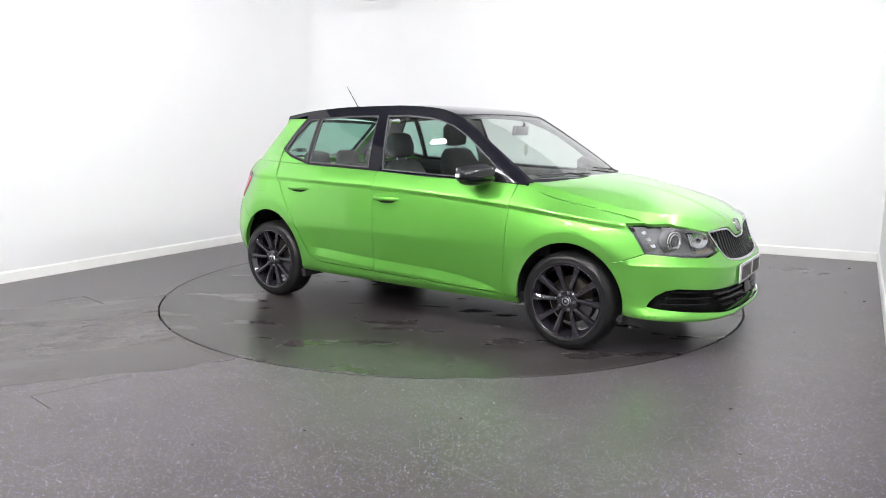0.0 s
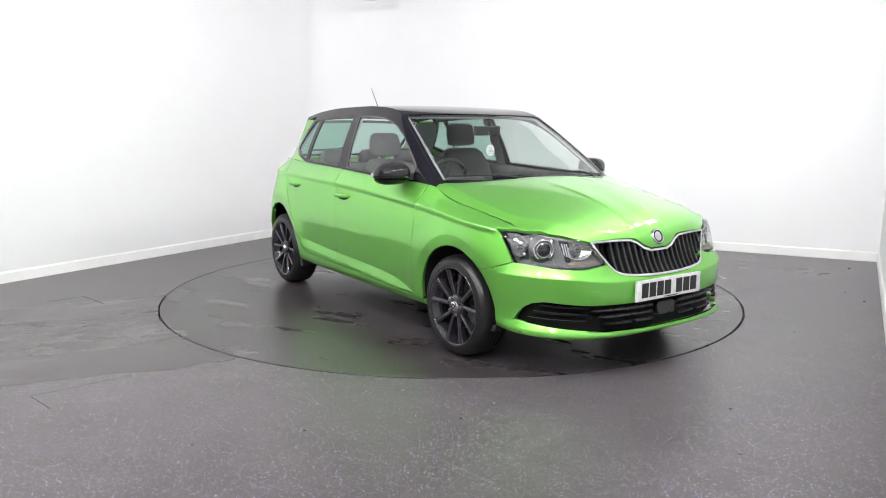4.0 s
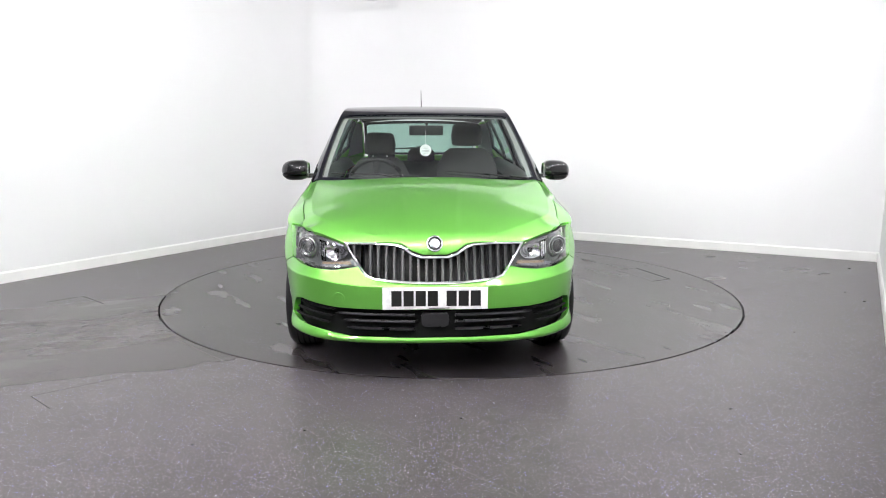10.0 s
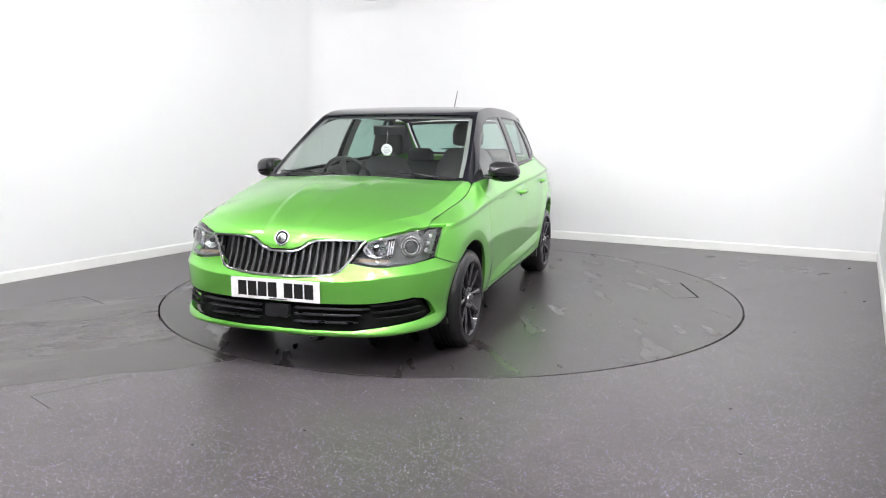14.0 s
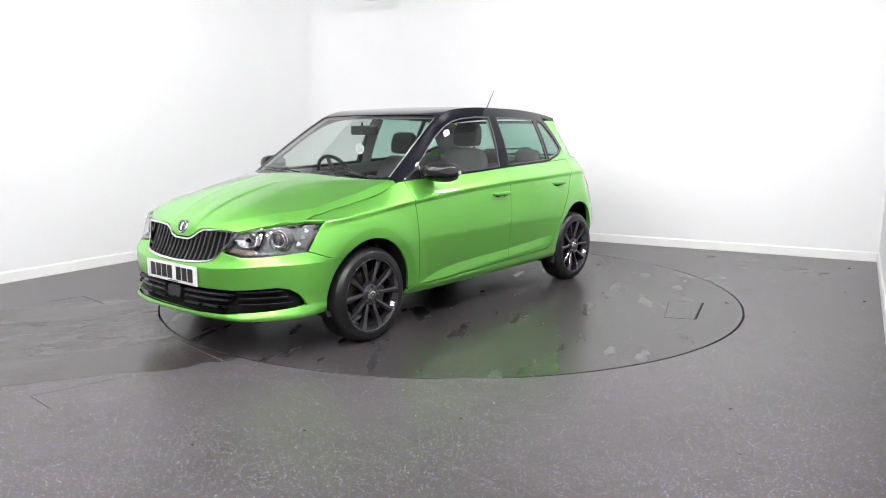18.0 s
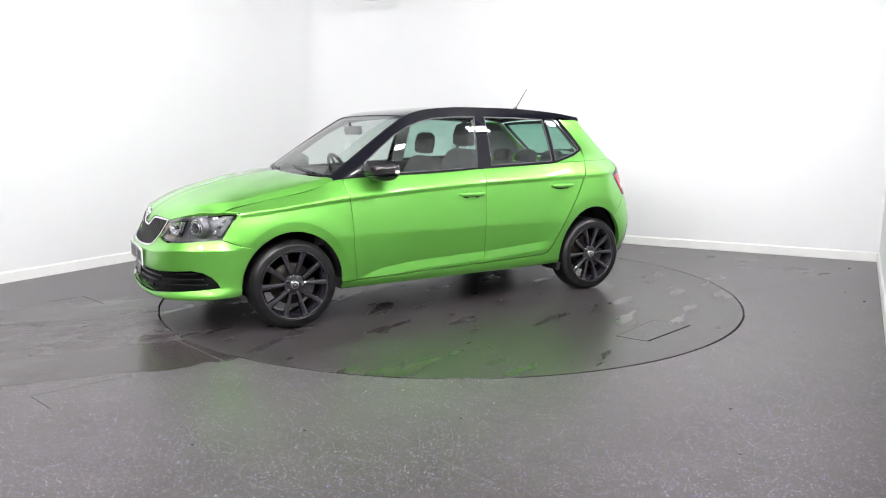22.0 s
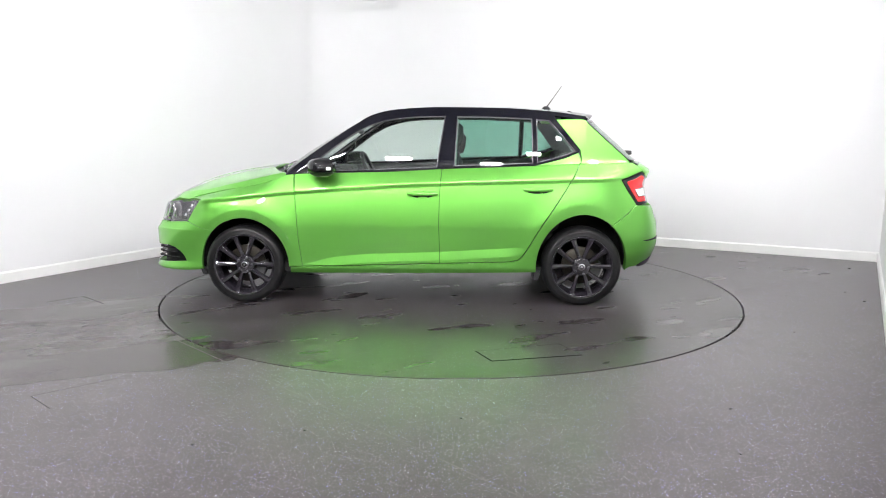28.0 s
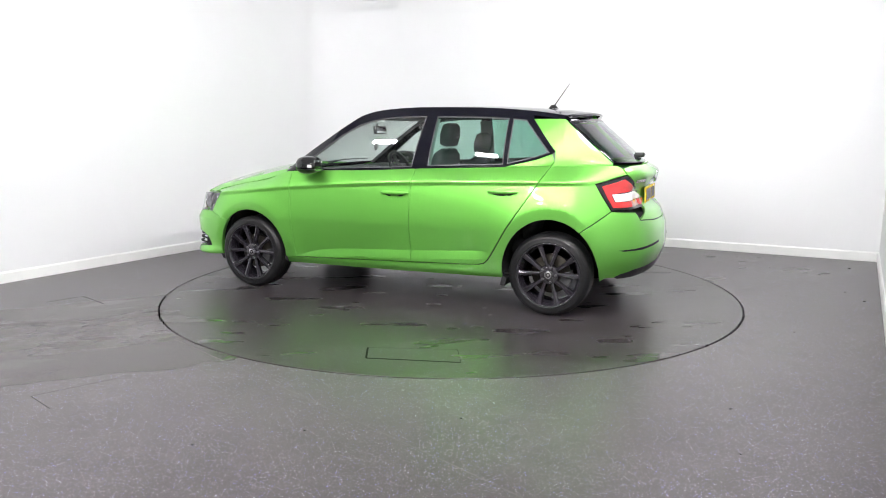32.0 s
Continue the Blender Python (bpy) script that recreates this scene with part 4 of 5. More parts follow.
def lamp_bits(sgn, lens):
    def pt(y, z, d):
        return Vector(ring(sgn * s_front(y, z), z)) + Vector((-d, 0, 0))

    def tile(name, pts, material, lift_, e=0.002):
        panel(name, ring, [(sgn * s, z) for s, z in pts], material, lens, lift=lift_, gap=0, depth=0.006, edge=e)
    panel("lamp_housing", ring, [(sgn * s, z) for s, z in lampo], HOUSING, lens, lift=-0.060, gap=-0.004, depth=0, edge=0)
    aim = pose(0, 0, 0, 0, 0, -90 + sgn * 26)
    c = pt(0.652, 0.672, 0.036)
    for name, r, w, a0, a1, material, back in (("light_guide_ring", 0.051, 0.0038, -60, 240, REFLECTOR, 0.004), ("projector_ring", 0.037, 0.0034, 0, 360, REFLECTOR, 0.008)):
        vs, fs = tube([(r * math.cos(q), back, r * math.sin(q)) for q in np.linspace(radians(a0), radians(a1), 40)], w, 8)
        ob = mesh_ob(name, vs, fs, material, lens)
        ob.matrix_basis = Matrix.Translation(c) @ aim
    vs, fs = lathe([(0.001, 0.012), (0.012, 0.011), (0.024, 0.006), (0.034, -0.002), (0.036, -0.01)], 32)
    ob = mesh_ob("projector_lens", vs, fs, PROJECTOR, lens)
    ob.matrix_basis = Matrix.Translation(c) @ aim
    vs, fs = lathe([(0.036, -0.008), (0.046, -0.002), (0.060, -0.010), (0.070, -0.04)], 32)
    ob = mesh_ob("projector_bezel", vs, fs, HOUSING, lens)
    ob.matrix_basis = Matrix.Translation(c) @ aim
    # wide faceted main-beam bowl
    c = pt(0.500, 0.664, 0.030)
    vs, fs = lathe([(0.006, -0.034), (0.020, -0.026), (0.034, -0.014), (0.044, 0.000), (0.047, 0.001), (0.048, -0.02)], 14)
    ob = mesh_ob("reflector", vs, fs, REFLECTOR, lens, smooth=False)
    ob.matrix_basis = Matrix.Translation(c) @ pose(0, 0, 0, 0, 0, -90 + sgn * 20) @ Matrix.Diagonal((1.45, 1, 0.92, 1))
    vs, fs = lathe([(0.001, 0.002), (0.010, -0.002), (0.013, -0.02)], 16)
    ob = mesh_ob("bulb", vs, fs, PIANO, lens)
    ob.matrix_basis = Matrix.Translation(c) @ pose(0, 0, 0, 0, 0, -90 + sgn * 20)
    # dark wedge between bowl and projector, bright ribs beside it
    tile("divider", sf([(0.566, 0.622), (0.590, 0.622), (0.606, 0.728), (0.560, 0.722)]), PIANO, -0.030)
    for k in range(3):
        y = 0.566 + 0.011 * k
        tile("reflector_rib", sf([(y, 0.640 + 0.004 * k), (y + 0.006, 0.641 + 0.004 * k), (y + 0.009, 0.712), (y + 0.003, 0.711)]), REFLECTOR, -0.024, 0.001)
    # dark brow along the top edge
    tile("brow", sf([(0.462, 0.694), (0.520, 0.708), (0.600, 0.728), (0.680, 0.742), (0.676, 0.752), (0.600, 0.739), (0.500, 0.716), (0.455, 0.701)]), HOUSING, -0.010, 0.001)
    tile("amber_lens", sf([(0.42, 0.612), (0.50, 0.604), (0.58, 0.604), (0.58, 0.618), (0.50, 0.622), (0.43, 0.626)]), AMBER, -0.022)
    tile("lower_bezel", sf([(0.40, 0.606), (0.50, 0.596), (0.62, 0.596), (0.70, 0.604), (0.70, 0.612), (0.58, 0.606), (0.46, 0.610)]), HOUSING, -0.012, 0.001)
    tile("outer_bezel", sx([(1.60, 0.752), (1.655, 0.756), (1.72, 0.70), (1.70, 0.635), (1.672, 0.625), (1.63, 0.69)]), HOUSING, -0.030)
    for k in range(6):
        x, z = 1.625 + 0.013 * k, 0.742 - 0.018 * k
        tile("facet", sx([(x, z), (x + 0.020, z + 0.006), (x + 0.030, z - 0.012), (x + 0.012, z - 0.016)]), CHROME if k % 2 else HOUSING, -0.024, 0.001)
    for k in range(7):
        y = 0.50 + 0.027 * k
        z = float(np.interp(y, [0.44, 0.52, 0.62, 0.70], [0.597, 0.589, 0.593, 0.600]))
        tile("lamp_prism", sf([(y, z), (y + 0.012, z), (y + 0.012, z + 0.006), (y, z + 0.006)]), SEAL, -0.006, 0.001)


lamp_bits(1, lamps[0])
lamp_bits(-1, lamps[1])

# rear bumper and tail
half = [(S_END, 0.640)] + [(s_at(-1.86, 0.645), 0.645)] + sx([(-1.80, 0.665), (-1.765, 0.722), (-1.632, 0.734), (-1.552, 0.668)]) + sx(arch_r(128.6, 186, 20))
half += sx([(-1.60, 0.272), (-1.72, 0.284)]) + [(S_END - 0.5, 0.288), (S_END, 0.290)]
full = half + [(2 * S_END - s, z) for s, z in half[1:-1][::-1]]


def tail_ring(s, z):
    """The ring carried on past the tail's middle on to the right."""
    s, z = np.broadcast_arrays(np.asarray(s, float), np.asarray(z, float))
    w = s > S_END
    return ring(np.where(w, 2 * S_END - s, s), z) * np.stack([np.ones_like(s), np.where(w, -1.0, 1.0), np.ones_like(s)], -1)


panel("rear_bumper", tail_ring, full, PAINT, car, depth=0.03)
slit = sx([(-1.69, 0.476), (-1.80, 0.482)]) + [(S_END - 0.25, 0.500), (S_END - 0.25, 0.485)] + sx([(-1.82, 0.468), (-1.72, 0.468)])
panel("bumper_recess", ring, slit, LINER, car, lift=0.0015, gap=0, depth=0.004, edge=0, mirror=True)
lower = sx([(-1.66, 0.284), (-1.70, 0.305), (-1.78, 0.330)]) + [(S_END - 0.3, 0.340), (S_END, 0.340), (S_END, 0.275), (S_END - 0.3, 0.275)] + sx([(-1.76, 0.272), (-1.67, 0.270)])
panel("rear_valance", ring, lower, PLASTIC, car, lift=0.003, gap=0, depth=0.01, mirror=True)
gate = [(S_END, 1.030)] + sx([(-1.70, 1.032), (-1.665, 1.015), (-1.705, 0.975), (-1.79, 0.738), (-1.80, 0.669), (-1.86, 0.649)]) + [(S_END, 0.644)]
gate_full = gate + [(2 * S_END - s, z) for s, z in gate[1:-1][::-1]]
panel("tailgate", tail_ring, gate_full, PAINT, car)
tl = sx([(-1.520, 0.913), (-1.62, 0.945), (-1.70, 0.968), (-1.745, 0.86), (-1.787, 0.740), (-1.632, 0.741), (-1.575, 0.83)])
tails = panel("tail_lamp", ring, tl, PIANO, car, "dark-edged red and white tail lamp", mirror=True)
red = sx([(-1.560, 0.900), (-1.690, 0.945), (-1.735, 0.865), (-1.675, 0.855), (-1.622, 0.848), (-1.647, 0.795), (-1.765, 0.80), (-1.775, 0.758), (-1.642, 0.758), (-1.600, 0.825)])
wht = sx([(-1.626, 0.846), (-1.735, 0.860), (-1.762, 0.804), (-1.650, 0.798)])
for sgn, tl_ in ((1, tails[0]), (-1, tails[1])):
    panel("red_lens", ring, [(sgn * s, z) for s, z in red], RED, tl_, "red lens", lift=0.003, gap=0, depth=0.006)
    panel("white_lens", ring, [(sgn * s, z) for s, z in wht], WHITE_LENS, tl_, "white reversing lens", lift=0.003, gap=0, depth=0.006)

# ---- glass house ----
FG = [(0.715, 0.966), (0.712, 1.045), (0.558, 1.160), (0.45, 1.236), (0.33, 1.300), (0.22, 1.336), (0.12, 1.355), (-0.05, 1.369), (-0.238, 1.371), (-0.178, 1.003)]
RG = [(-0.322, 1.370), (-0.60, 1.367), (-0.872, 1.355), (-0.874, 1.034), (-0.302, 1.012)]
QG = [(-0.902, 1.352), (-1.000, 1.343), (-1.188, 1.120), (-1.10, 1.087), (-0.902, 1.037)]
rail_pts = [(float(a), float(c) - 0.001) for a, b, c in curve(RAIL, np.linspace(0.02, 0.905, 40))]
frame_out = [(0.93, 0.947)] + rail_pts + [(-1.043, 1.356), (-1.222, 1.128), (-1.205, 1.112), (-1.105, 1.072), (-0.90, 1.021)] + along(top_z, -0.85, 0.88, 24, 0.001)
panel("window_frame", flank, frame_out, BLACK, car, "gloss black pillars and window frame", holes=[FG, RG, QG], mirror=True, gap=0.0, edge=0.0015, grid=(0.05, 0.03))
for nm, g in (("front_door_glass", FG), ("rear_door_glass", RG), ("quarter_glass", QG)):
    panel(nm, flank, rounded(g, 0.012, 3), GLASS if nm[0] == "f" else DARK_GLASS, car, "green-tinted side glass", lift=-0.006, depth=0, edge=0, mirror=True, gap=-0.004, grid=(0.06, 0.05))
# bright-edged rubber strip round each window
for g in (FG, RG, QG):
    inner = offset(np.array(g) if area(g) > 0 else np.array(g)[::-1], 0.0065)
    panel("window_seal", flank, g, SEAL, car, holes=[inner], lift=0.001, gap=0, depth=0.008, edge=0.001, mirror=True)
dc = along(top_z, -0.895, -1.211, 10, 0.0) + [(-1.228, 1.060), (-1.205, 1.110), (-1.105, 1.070)]
panel("rear_door_corner", flank, dc, PAINT, car, mirror=True, gap=0.0008, edge=0.001)
rr = [(float(a), float(c)) for a, b, c in curve(RAIL, np.linspace(0.905, 1.0, 8))] + [(float(a), float(c)) for a, b, c in curve(RAIL_REAR, np.linspace(0.0, 1.0, 14))[1:]]
cp = [(-1.055, 1.344)] + [(x, min(z - 0.029, 1.349)) for x, z in rr[:8]] + [(x + 0.004, z) for x, z in rr[8:]] + along(top_z, -1.60, -1.218, 10) + [(-1.232, 1.060), (-1.226, 1.128)]
panel("rear_pillar", flank, cp, PAINT, car, mirror=True, gap=0.0, edge=0.0, grid=(0.03, 0.014))

re_ = rr[:8]
strip_ = [(x, z - 0.001) for x, z in re_] + [(re_[-1][0] + 0.005, re_[-1][1] - 0.030)] + [(x, z - 0.029) for x, z in re_[::-1][1:]]
panel("roof_edge", flank, strip_, BLACK, car, mirror=True, gap=0.0, edge=0.001)

OM = (2.9, 0.62)
WS = [(0.030, -0.965), (0.012, -0.5), (0.008, 0.0), (0.012, 0.5), (0.030, 0.965), (0.20, 0.968), (0.40, 0.955), (0.420, 0.90), (0.424, 0.5), (0.427, 0.0), (0.424, -0.5), (0.420, -0.90), (0.40, -0.955), (0.20, -0.968)]
ro = [(0.0, v) for v in np.linspace(-0.99, 0.99, 20)] + [(u, 1.0) for u in np.linspace(0.0, 1.0, 30)] + [(1.0, v) for v in np.linspace(0.99, -0.99, 20)] + [(u, -1.0) for u in np.linspace(1.0, 0.0, 30)]
panel("roof", over, ro, BLACK, car, "gloss black roof and screen pillars", holes=[WS], gap=0.0, edge=0.002, metric=OM, grid=(0.05, 0.04))
panel("windscreen", over, WS, SCREEN, car, "curved tinted windscreen", lift=-0.004, depth=0, edge=0, gap=-0.003, metric=OM, grid=(0.05, 0.05))
RW = [(0.06, -0.93), (0.06, 0.93), (0.955, 0.93), (0.955, -0.93)]
RM = (0.46, 0.58)
rg = [(0.02, v) for v in np.linspace(-0.97, 0.97, 12)] + [(0.98, v) for v in np.linspace(0.97, -0.97, 12)]
panel("rear_window_surround", rear_over, rg, BLACK, car, holes=[rounded(RW, 0.06)], gap=0.001, metric=RM, edge=0.001)
panel("rear_window", rear_over, rounded(RW, 0.06), DARK_GLASS, car, "dark tinted rear window", lift=-0.004, depth=0, edge=0, gap=-0.003, metric=RM)
# roof spoiler
vs, fs = [], []
NV = 25
for i in range(NV):
    v = -1 + 2 * i / (NV - 1)
    w = abs(v) ** 2.3
    y = v * 0.535
    for x, z in ((-1.20 + 0.03 * w, 1.423 - 0.034 * w), (-1.30 + 0.05 * w, 1.410 - 0.036 * w), (-1.380 + 0.098 * w, 1.397 - 0.034 * w), (-1.388 + 0.10 * w, 1.390 - 0.034 * w), (-1.380 + 0.10 * w, 1.378 - 0.038 * w), (-1.30 + 0.07 * w, 1.366 - 0.036 * w)):
        vs.append((x, y, z))
for i in range(NV - 1):
    for k in range(5):
        fs.append((i * 6 + k, i * 6 + k + 1, (i + 1) * 6 + k + 1, (i + 1) * 6 + k))
fs += [tuple(range(6)), tuple((NV - 1) * 6 + k for k in range(6))[::-1]]
mesh_ob("roof_spoiler", vs, fs, BLACK, car, "gloss black roof spoiler")

# bonnet
BM_ = (1.16, 1.0)


def shut_point(x):
    """Edge of the wing beside the bonnet, a shut line's width inside it."""
    q = ring(*sx([(x, float(top_z(x)))])[0])
    return (float(q[0]), float(q[1]) - 0.0004, float(q[2]) + 0.0005)


bp = []
for tgt in ((1.13, 0.0, 0.988), (1.105, 0.35, 0.980), (1.00, 0.61, 0.972), (0.905, 0.727, 0.957), *[shut_point(x) for x in (1.0, 1.06, 1.12, 1.2, 1.28, 1.36, 1.44, 1.52, 1.58, 1.63, 1.655)], (1.70, 0.678, 0.768), (1.80, 0.622, 0.755), (1.875, 0.525, 0.738), (1.918, 0.455, 0.718), (1.944, 0.30, 0.718), (1.952, 0.195, 0.714), (1.955, 0.160, 0.705), (1.965, 0.112, 0.674), (1.972, 0.06, 0.656)):
    bp.append(tuple(solve_uv(bonnet_s, tgt, (min(0.95, max(0.03, (tgt[0] - 0.84) / 1.20)), tgt[1]))))
bp.append((bp[-1][0], 0.0))
bonnet_out = bp + [(u, -y) for u, y in bp[1:-1][::-1]]
bonnet_ridges = []
for sg in (1, -1):
    ln = []
    for u in np.linspace(0.03, 0.93, 60):
        y = 0.6
        for _ in range(30):
            x = float(bonnet_s(u, y)[0])
            y = 0.5 * y + 0.5 * float(bonnet_crease(x))
        ln.append((u, y))
    for off in (-0.016, -0.003, 0.003, 0.016):
        bonnet_ridges.append([(u, sg * (y + off)) for u, y in ln])
    for off in (-0.03, -0.008, 0.0, 0.008, 0.016, 0.024, 0.032):
        bonnet_ridges.append([(u, sg * (0.10 + 0.10 * (1 - u) ** 1.1 + off)) for u in np.linspace(0.05, 0.95, 40)])
panel("bonnet", bonnet_s, bonnet_out, PAINT, car, metric=BM_, ridges=bonnet_ridges, flip=1.0, depth=0.02, gap=0.0003, edge=0.0015)

# badge: plain bright disc with a dark ring
def badge(name, at, m, r, parent):
    vs, fs = lathe([(0.0005, 0.010), (r * 0.55, 0.0095), (r * 0.60, 0.007), (r * 0.80, 0.007), (r * 0.84, 0.010), (r * 0.96, 0.008), (r, 0.0), (r, -0.006)], 36)
    ob = mesh_ob(name, vs, fs, CHROME, parent, "round bright metal badge, plain")
    ob.matrix_basis = Matrix.Translation(at) @ m
    vs, fs = lathe([(r * 0.61, 0.0078), (r * 0.79, 0.0078)], 36)
    mesh_ob("badge_ring", vs, fs, PIANO, ob)
    return ob


badge("badge", (1.972, 0, 0.712), pose(0, 0, 0, 0, 0, -90) @ pose(0, 0, 0, 22, 0, 0), 0.043, car)

# number plates with plain bars in place of the characters
def number_plate(name, m, material, label):
    bm = bmesh.new()
    box(bm, (-0.26, -0.004, -0.0555), (0.26, 0.004, 0.0555), 0.003)
    ob = part(name, bm, material, car, label)
    ob.matrix_basis = m
    x = -0.216
    for w in (0.05, 0.05, 0.05, 0.05, None, 0.05, 0.05, 0.05):
        if w is None:
            x += 0.033
            continue
        bm = bmesh.new()
        box(bm, (x, -0.0055, -0.0385), (x + w, -0.0035, 0.0385))
        part("plate_bar", bm, INK, ob)
        x += w + 0.0095
    for a, b in ((-0.03, 0.07),):
        bm = bmesh.new()
        box(bm, (a, -0.0052, -0.051), (b, -0.0038, -0.0465))
        part("plate_foot_line", bm, INK, ob)
    return ob


number_plate("front_plate", pose(2.064, 0, 0.4545, 0, 0, 90), PLATE_W, "white plastic number plate, dark bars")
number_plate("rear_plate", pose(-1.787, 0, 0.815, -2, 0, -90), PLATE_Y, "yellow plastic number plate, dark bars")

# ---- wheels ----
R_TYRE = 0.289


def make_wheel():
    """A wheel whose outer face looks along -y, hub at the origin."""
    root = new("wheel")
    vs, fs = lathe([(0.212, -0.085), (0.220, -0.097), (0.226, -0.104), (0.232, -0.1055), (0.236, -0.1025), (0.250, -0.1045), (0.264, -0.0995), (0.2665, -0.0965), (0.279, -0.086), (0.2855, -0.074), (R_TYRE, -0.05),
                    (R_TYRE, 0.05), (0.285, 0.076), (0.262, 0.100), (0.225, 0.104), (0.200, 0.09)], 72)
    mesh_ob("tyre", vs, fs, RUBBER, root, "black low-profile tyre")
    grooves = []
    for y in (-0.045, -0.015, 0.015, 0.045):
        grooves.append(lathe([(R_TYRE + 0.0006, y - 0.004), (R_TYRE + 0.0006, y + 0.004)], 72))
    vs, fs = join_lists(grooves)
    mesh_ob("tread_groove", vs, fs, LINER, root)
    vs, fs = lathe([(0.220, -0.094), (0.2245, -0.1005), (0.2225, -0.1035), (0.217, -0.1025), (0.212, -0.096), (0.208, -0.080), (0.197, -0.066), (0.190, -0.03), (0.187, 0.06), (0.2, 0.09)], 96)
    mesh_ob("rim", vs, fs, ALLOY, root, "dark anthracite rim")
    # ten tapered spokes in five pairs, flat-faced with chamfered flanks
    sp = []
    secs = ((0.040, 0.0125, -0.076), (0.075, 0.0120, -0.084), (0.12, 0.0132, -0.089), (0.165, 0.0158, -0.093), (0.200, 0.0195, -0.096), (0.2125, 0.0230, -0.098))
    for r, w, y in secs:
        sp += [(-w, y + 0.036, r), (-w, y + 0.007, r), (-w * 0.80, y + 0.003, r), (-w * 0.1, y, r), (w * 0.80, y + 0.003, r), (w, y + 0.007, r), (w, y + 0.036, r)]
    sf_ = []
    for i in range(len(secs) - 1):
        for k in range(6):
            sf_.append((i * 7 + k, i * 7 + k + 1, (i + 1) * 7 + k + 1, (i + 1) * 7 + k))
    sp_me = None
    for i in range(10):
        if sp_me is None:
            o = mesh_ob("spoke", sp, sf_, ALLOY, root, smooth=False)
            sp_me = o.data
        else:
            o = new("spoke", sp_me)
            o.parent = root
        lean = 1.0 if i % 2 else -1.0
        o.matrix_basis = pose(0, 0, 0, 0, 36.0 * i - 2.5 * lean, 0) @ pose(0, 0, 0, 0, 0, 7 * lean)
    vs, fs = lathe([(0.0005, -0.084), (0.050, -0.084), (0.064, -0.079), (0.070, -0.07), (0.070, -0.04)], 40)
    mesh_ob("hub", vs, fs, ALLOY, root)
    vs, fs = lathe([(0.0005, -0.097), (0.024, -0.0965), (0.031, -0.093), (0.034, -0.084), (0.034, -0.078)], 32)
    mesh_ob("hub_cap", vs, fs, REFLECTOR, root, "bright hub cap with a plain disc")
    vs, fs = join_lists([lathe([(0.009, -0.0978), (0.017, -0.0976)], 32), lathe([(0.0255, -0.0968), (0.0305, -0.0942)], 32)])
    mesh_ob("cap_ring", vs, fs, PIANO, root)
    bolt = None
    for i in range(5):
        if bolt is None:
            vs, fs = lathe([(0.0005, -0.096), (0.006, -0.096), (0.0085, -0.094), (0.0085, -0.08)], 8)
            o = mesh_ob("wheel_bolt", vs, fs, SEAL, root)
            bolt = o.data
        else:
            o = new("wheel_bolt", bolt)
            o.parent = root
        a = radians(90 + 72 * i)
        o.matrix_basis = Matrix.Translation((0.052 * math.cos(a), 0, 0.052 * math.sin(a)))
    vs, fs = lathe([(0.06, -0.02), (0.135, -0.02), (0.138, -0.016), (0.138, 0.0), (0.06, 0.0)], 48)
    mesh_ob("brake_disc", vs, fs, DISC_IRON, root, "steel brake disc")
    bm = bmesh.new()
    prism(bm, [(0.150 * math.cos(a), 0.150 * math.sin(a)) for a in np.linspace(-0.5, 0.5, 8)] + [(0.085 * math.cos(a), 0.085 * math.sin(a)) for a in np.linspace(0.4, -0.4, 5)], -0.045, 0.03, 0.004)
    part("brake_caliper", bm, CABIN, root)
    # black disc added so the space behind the spokes reads as shade
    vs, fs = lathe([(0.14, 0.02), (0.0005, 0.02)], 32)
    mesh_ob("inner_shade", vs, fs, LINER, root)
    return root


def place_wheel(w, x, side):
    """side +1: left."""
    y = 0.722 if x > 0 else 0.718
    return pose(x, side * y, R_TYRE, 0, 0, 180 if side > 0 else 0)


w0 = make_wheel()
w0.parent = car
w0.matrix_basis = place_wheel(w0, HUB_F, 1) @ pose(0, 0, 0, 0, 18, 0)
for x, sd in ((HUB_F, -1), (HUB_R, 1), (HUB_R, -1)):
    copy_thing(w0, place_wheel(w0, x, sd) @ pose(0, 0, 0, 0, 18, 0))

# ---- wheel wells, floor pan and inner body ----
for h, af, k in ((HUB_F, arch_f, 0), (HUB_R, arch_r, 1)):
    for sd in (1, -1):
        vs, fs = [], []
        prof = af(-4, 184, 30, 0.012)
        for x, z in prof:
            yo = 0.80 - 0.09 * float(step(0.05, 0.30, abs(x) - 1.235))
            vs += [(x, sd * yo, z), (x, sd * 0.50, z)]
        fs = [(2 * i, 2 * i + 1, 2 * i + 3, 2 * i + 2) for i in range(len(prof) - 1)]
        o = len(vs)
        vs.append((h, sd * 0.50, 0.2))
        fs += [(o, 2 * i + 1, 2 * i + 3) for i in range(len(prof) - 1)]
        mesh_ob("wheel_liner", vs, fs, LINER, car)
hull = both_sides([(0.0, 0.66)] + sx([(1.85, 0.70), (1.60, 0.72), (1.5, 0.70)]) + sx(arch_f(62, -8, 14, 0.02)) + sx([(1.575, 0.215)]) + [(0.0, 0.20)])
panel("inner_nose", ring, hull, LINER, car, lift=-0.12, depth=0, edge=0, gap=0, grid=(0.08, 0.05))
hs = sx([(0.96, 0.90), (0.1, 0.93), (-0.9, 0.95), (-1.25, 0.95), (-1.5, 0.90)]) + sx(arch_r(130, -6, 20, 0.02)) + sx([(-0.88, 0.255), (0.88, 0.24)]) + sx(arch_f(188, 120, 14, 0.02))
panel("inner_side", ring, hs, LINER, car, lift=-0.035, depth=0, edge=0, gap=0, grid=(0.08, 0.05), mirror=True)
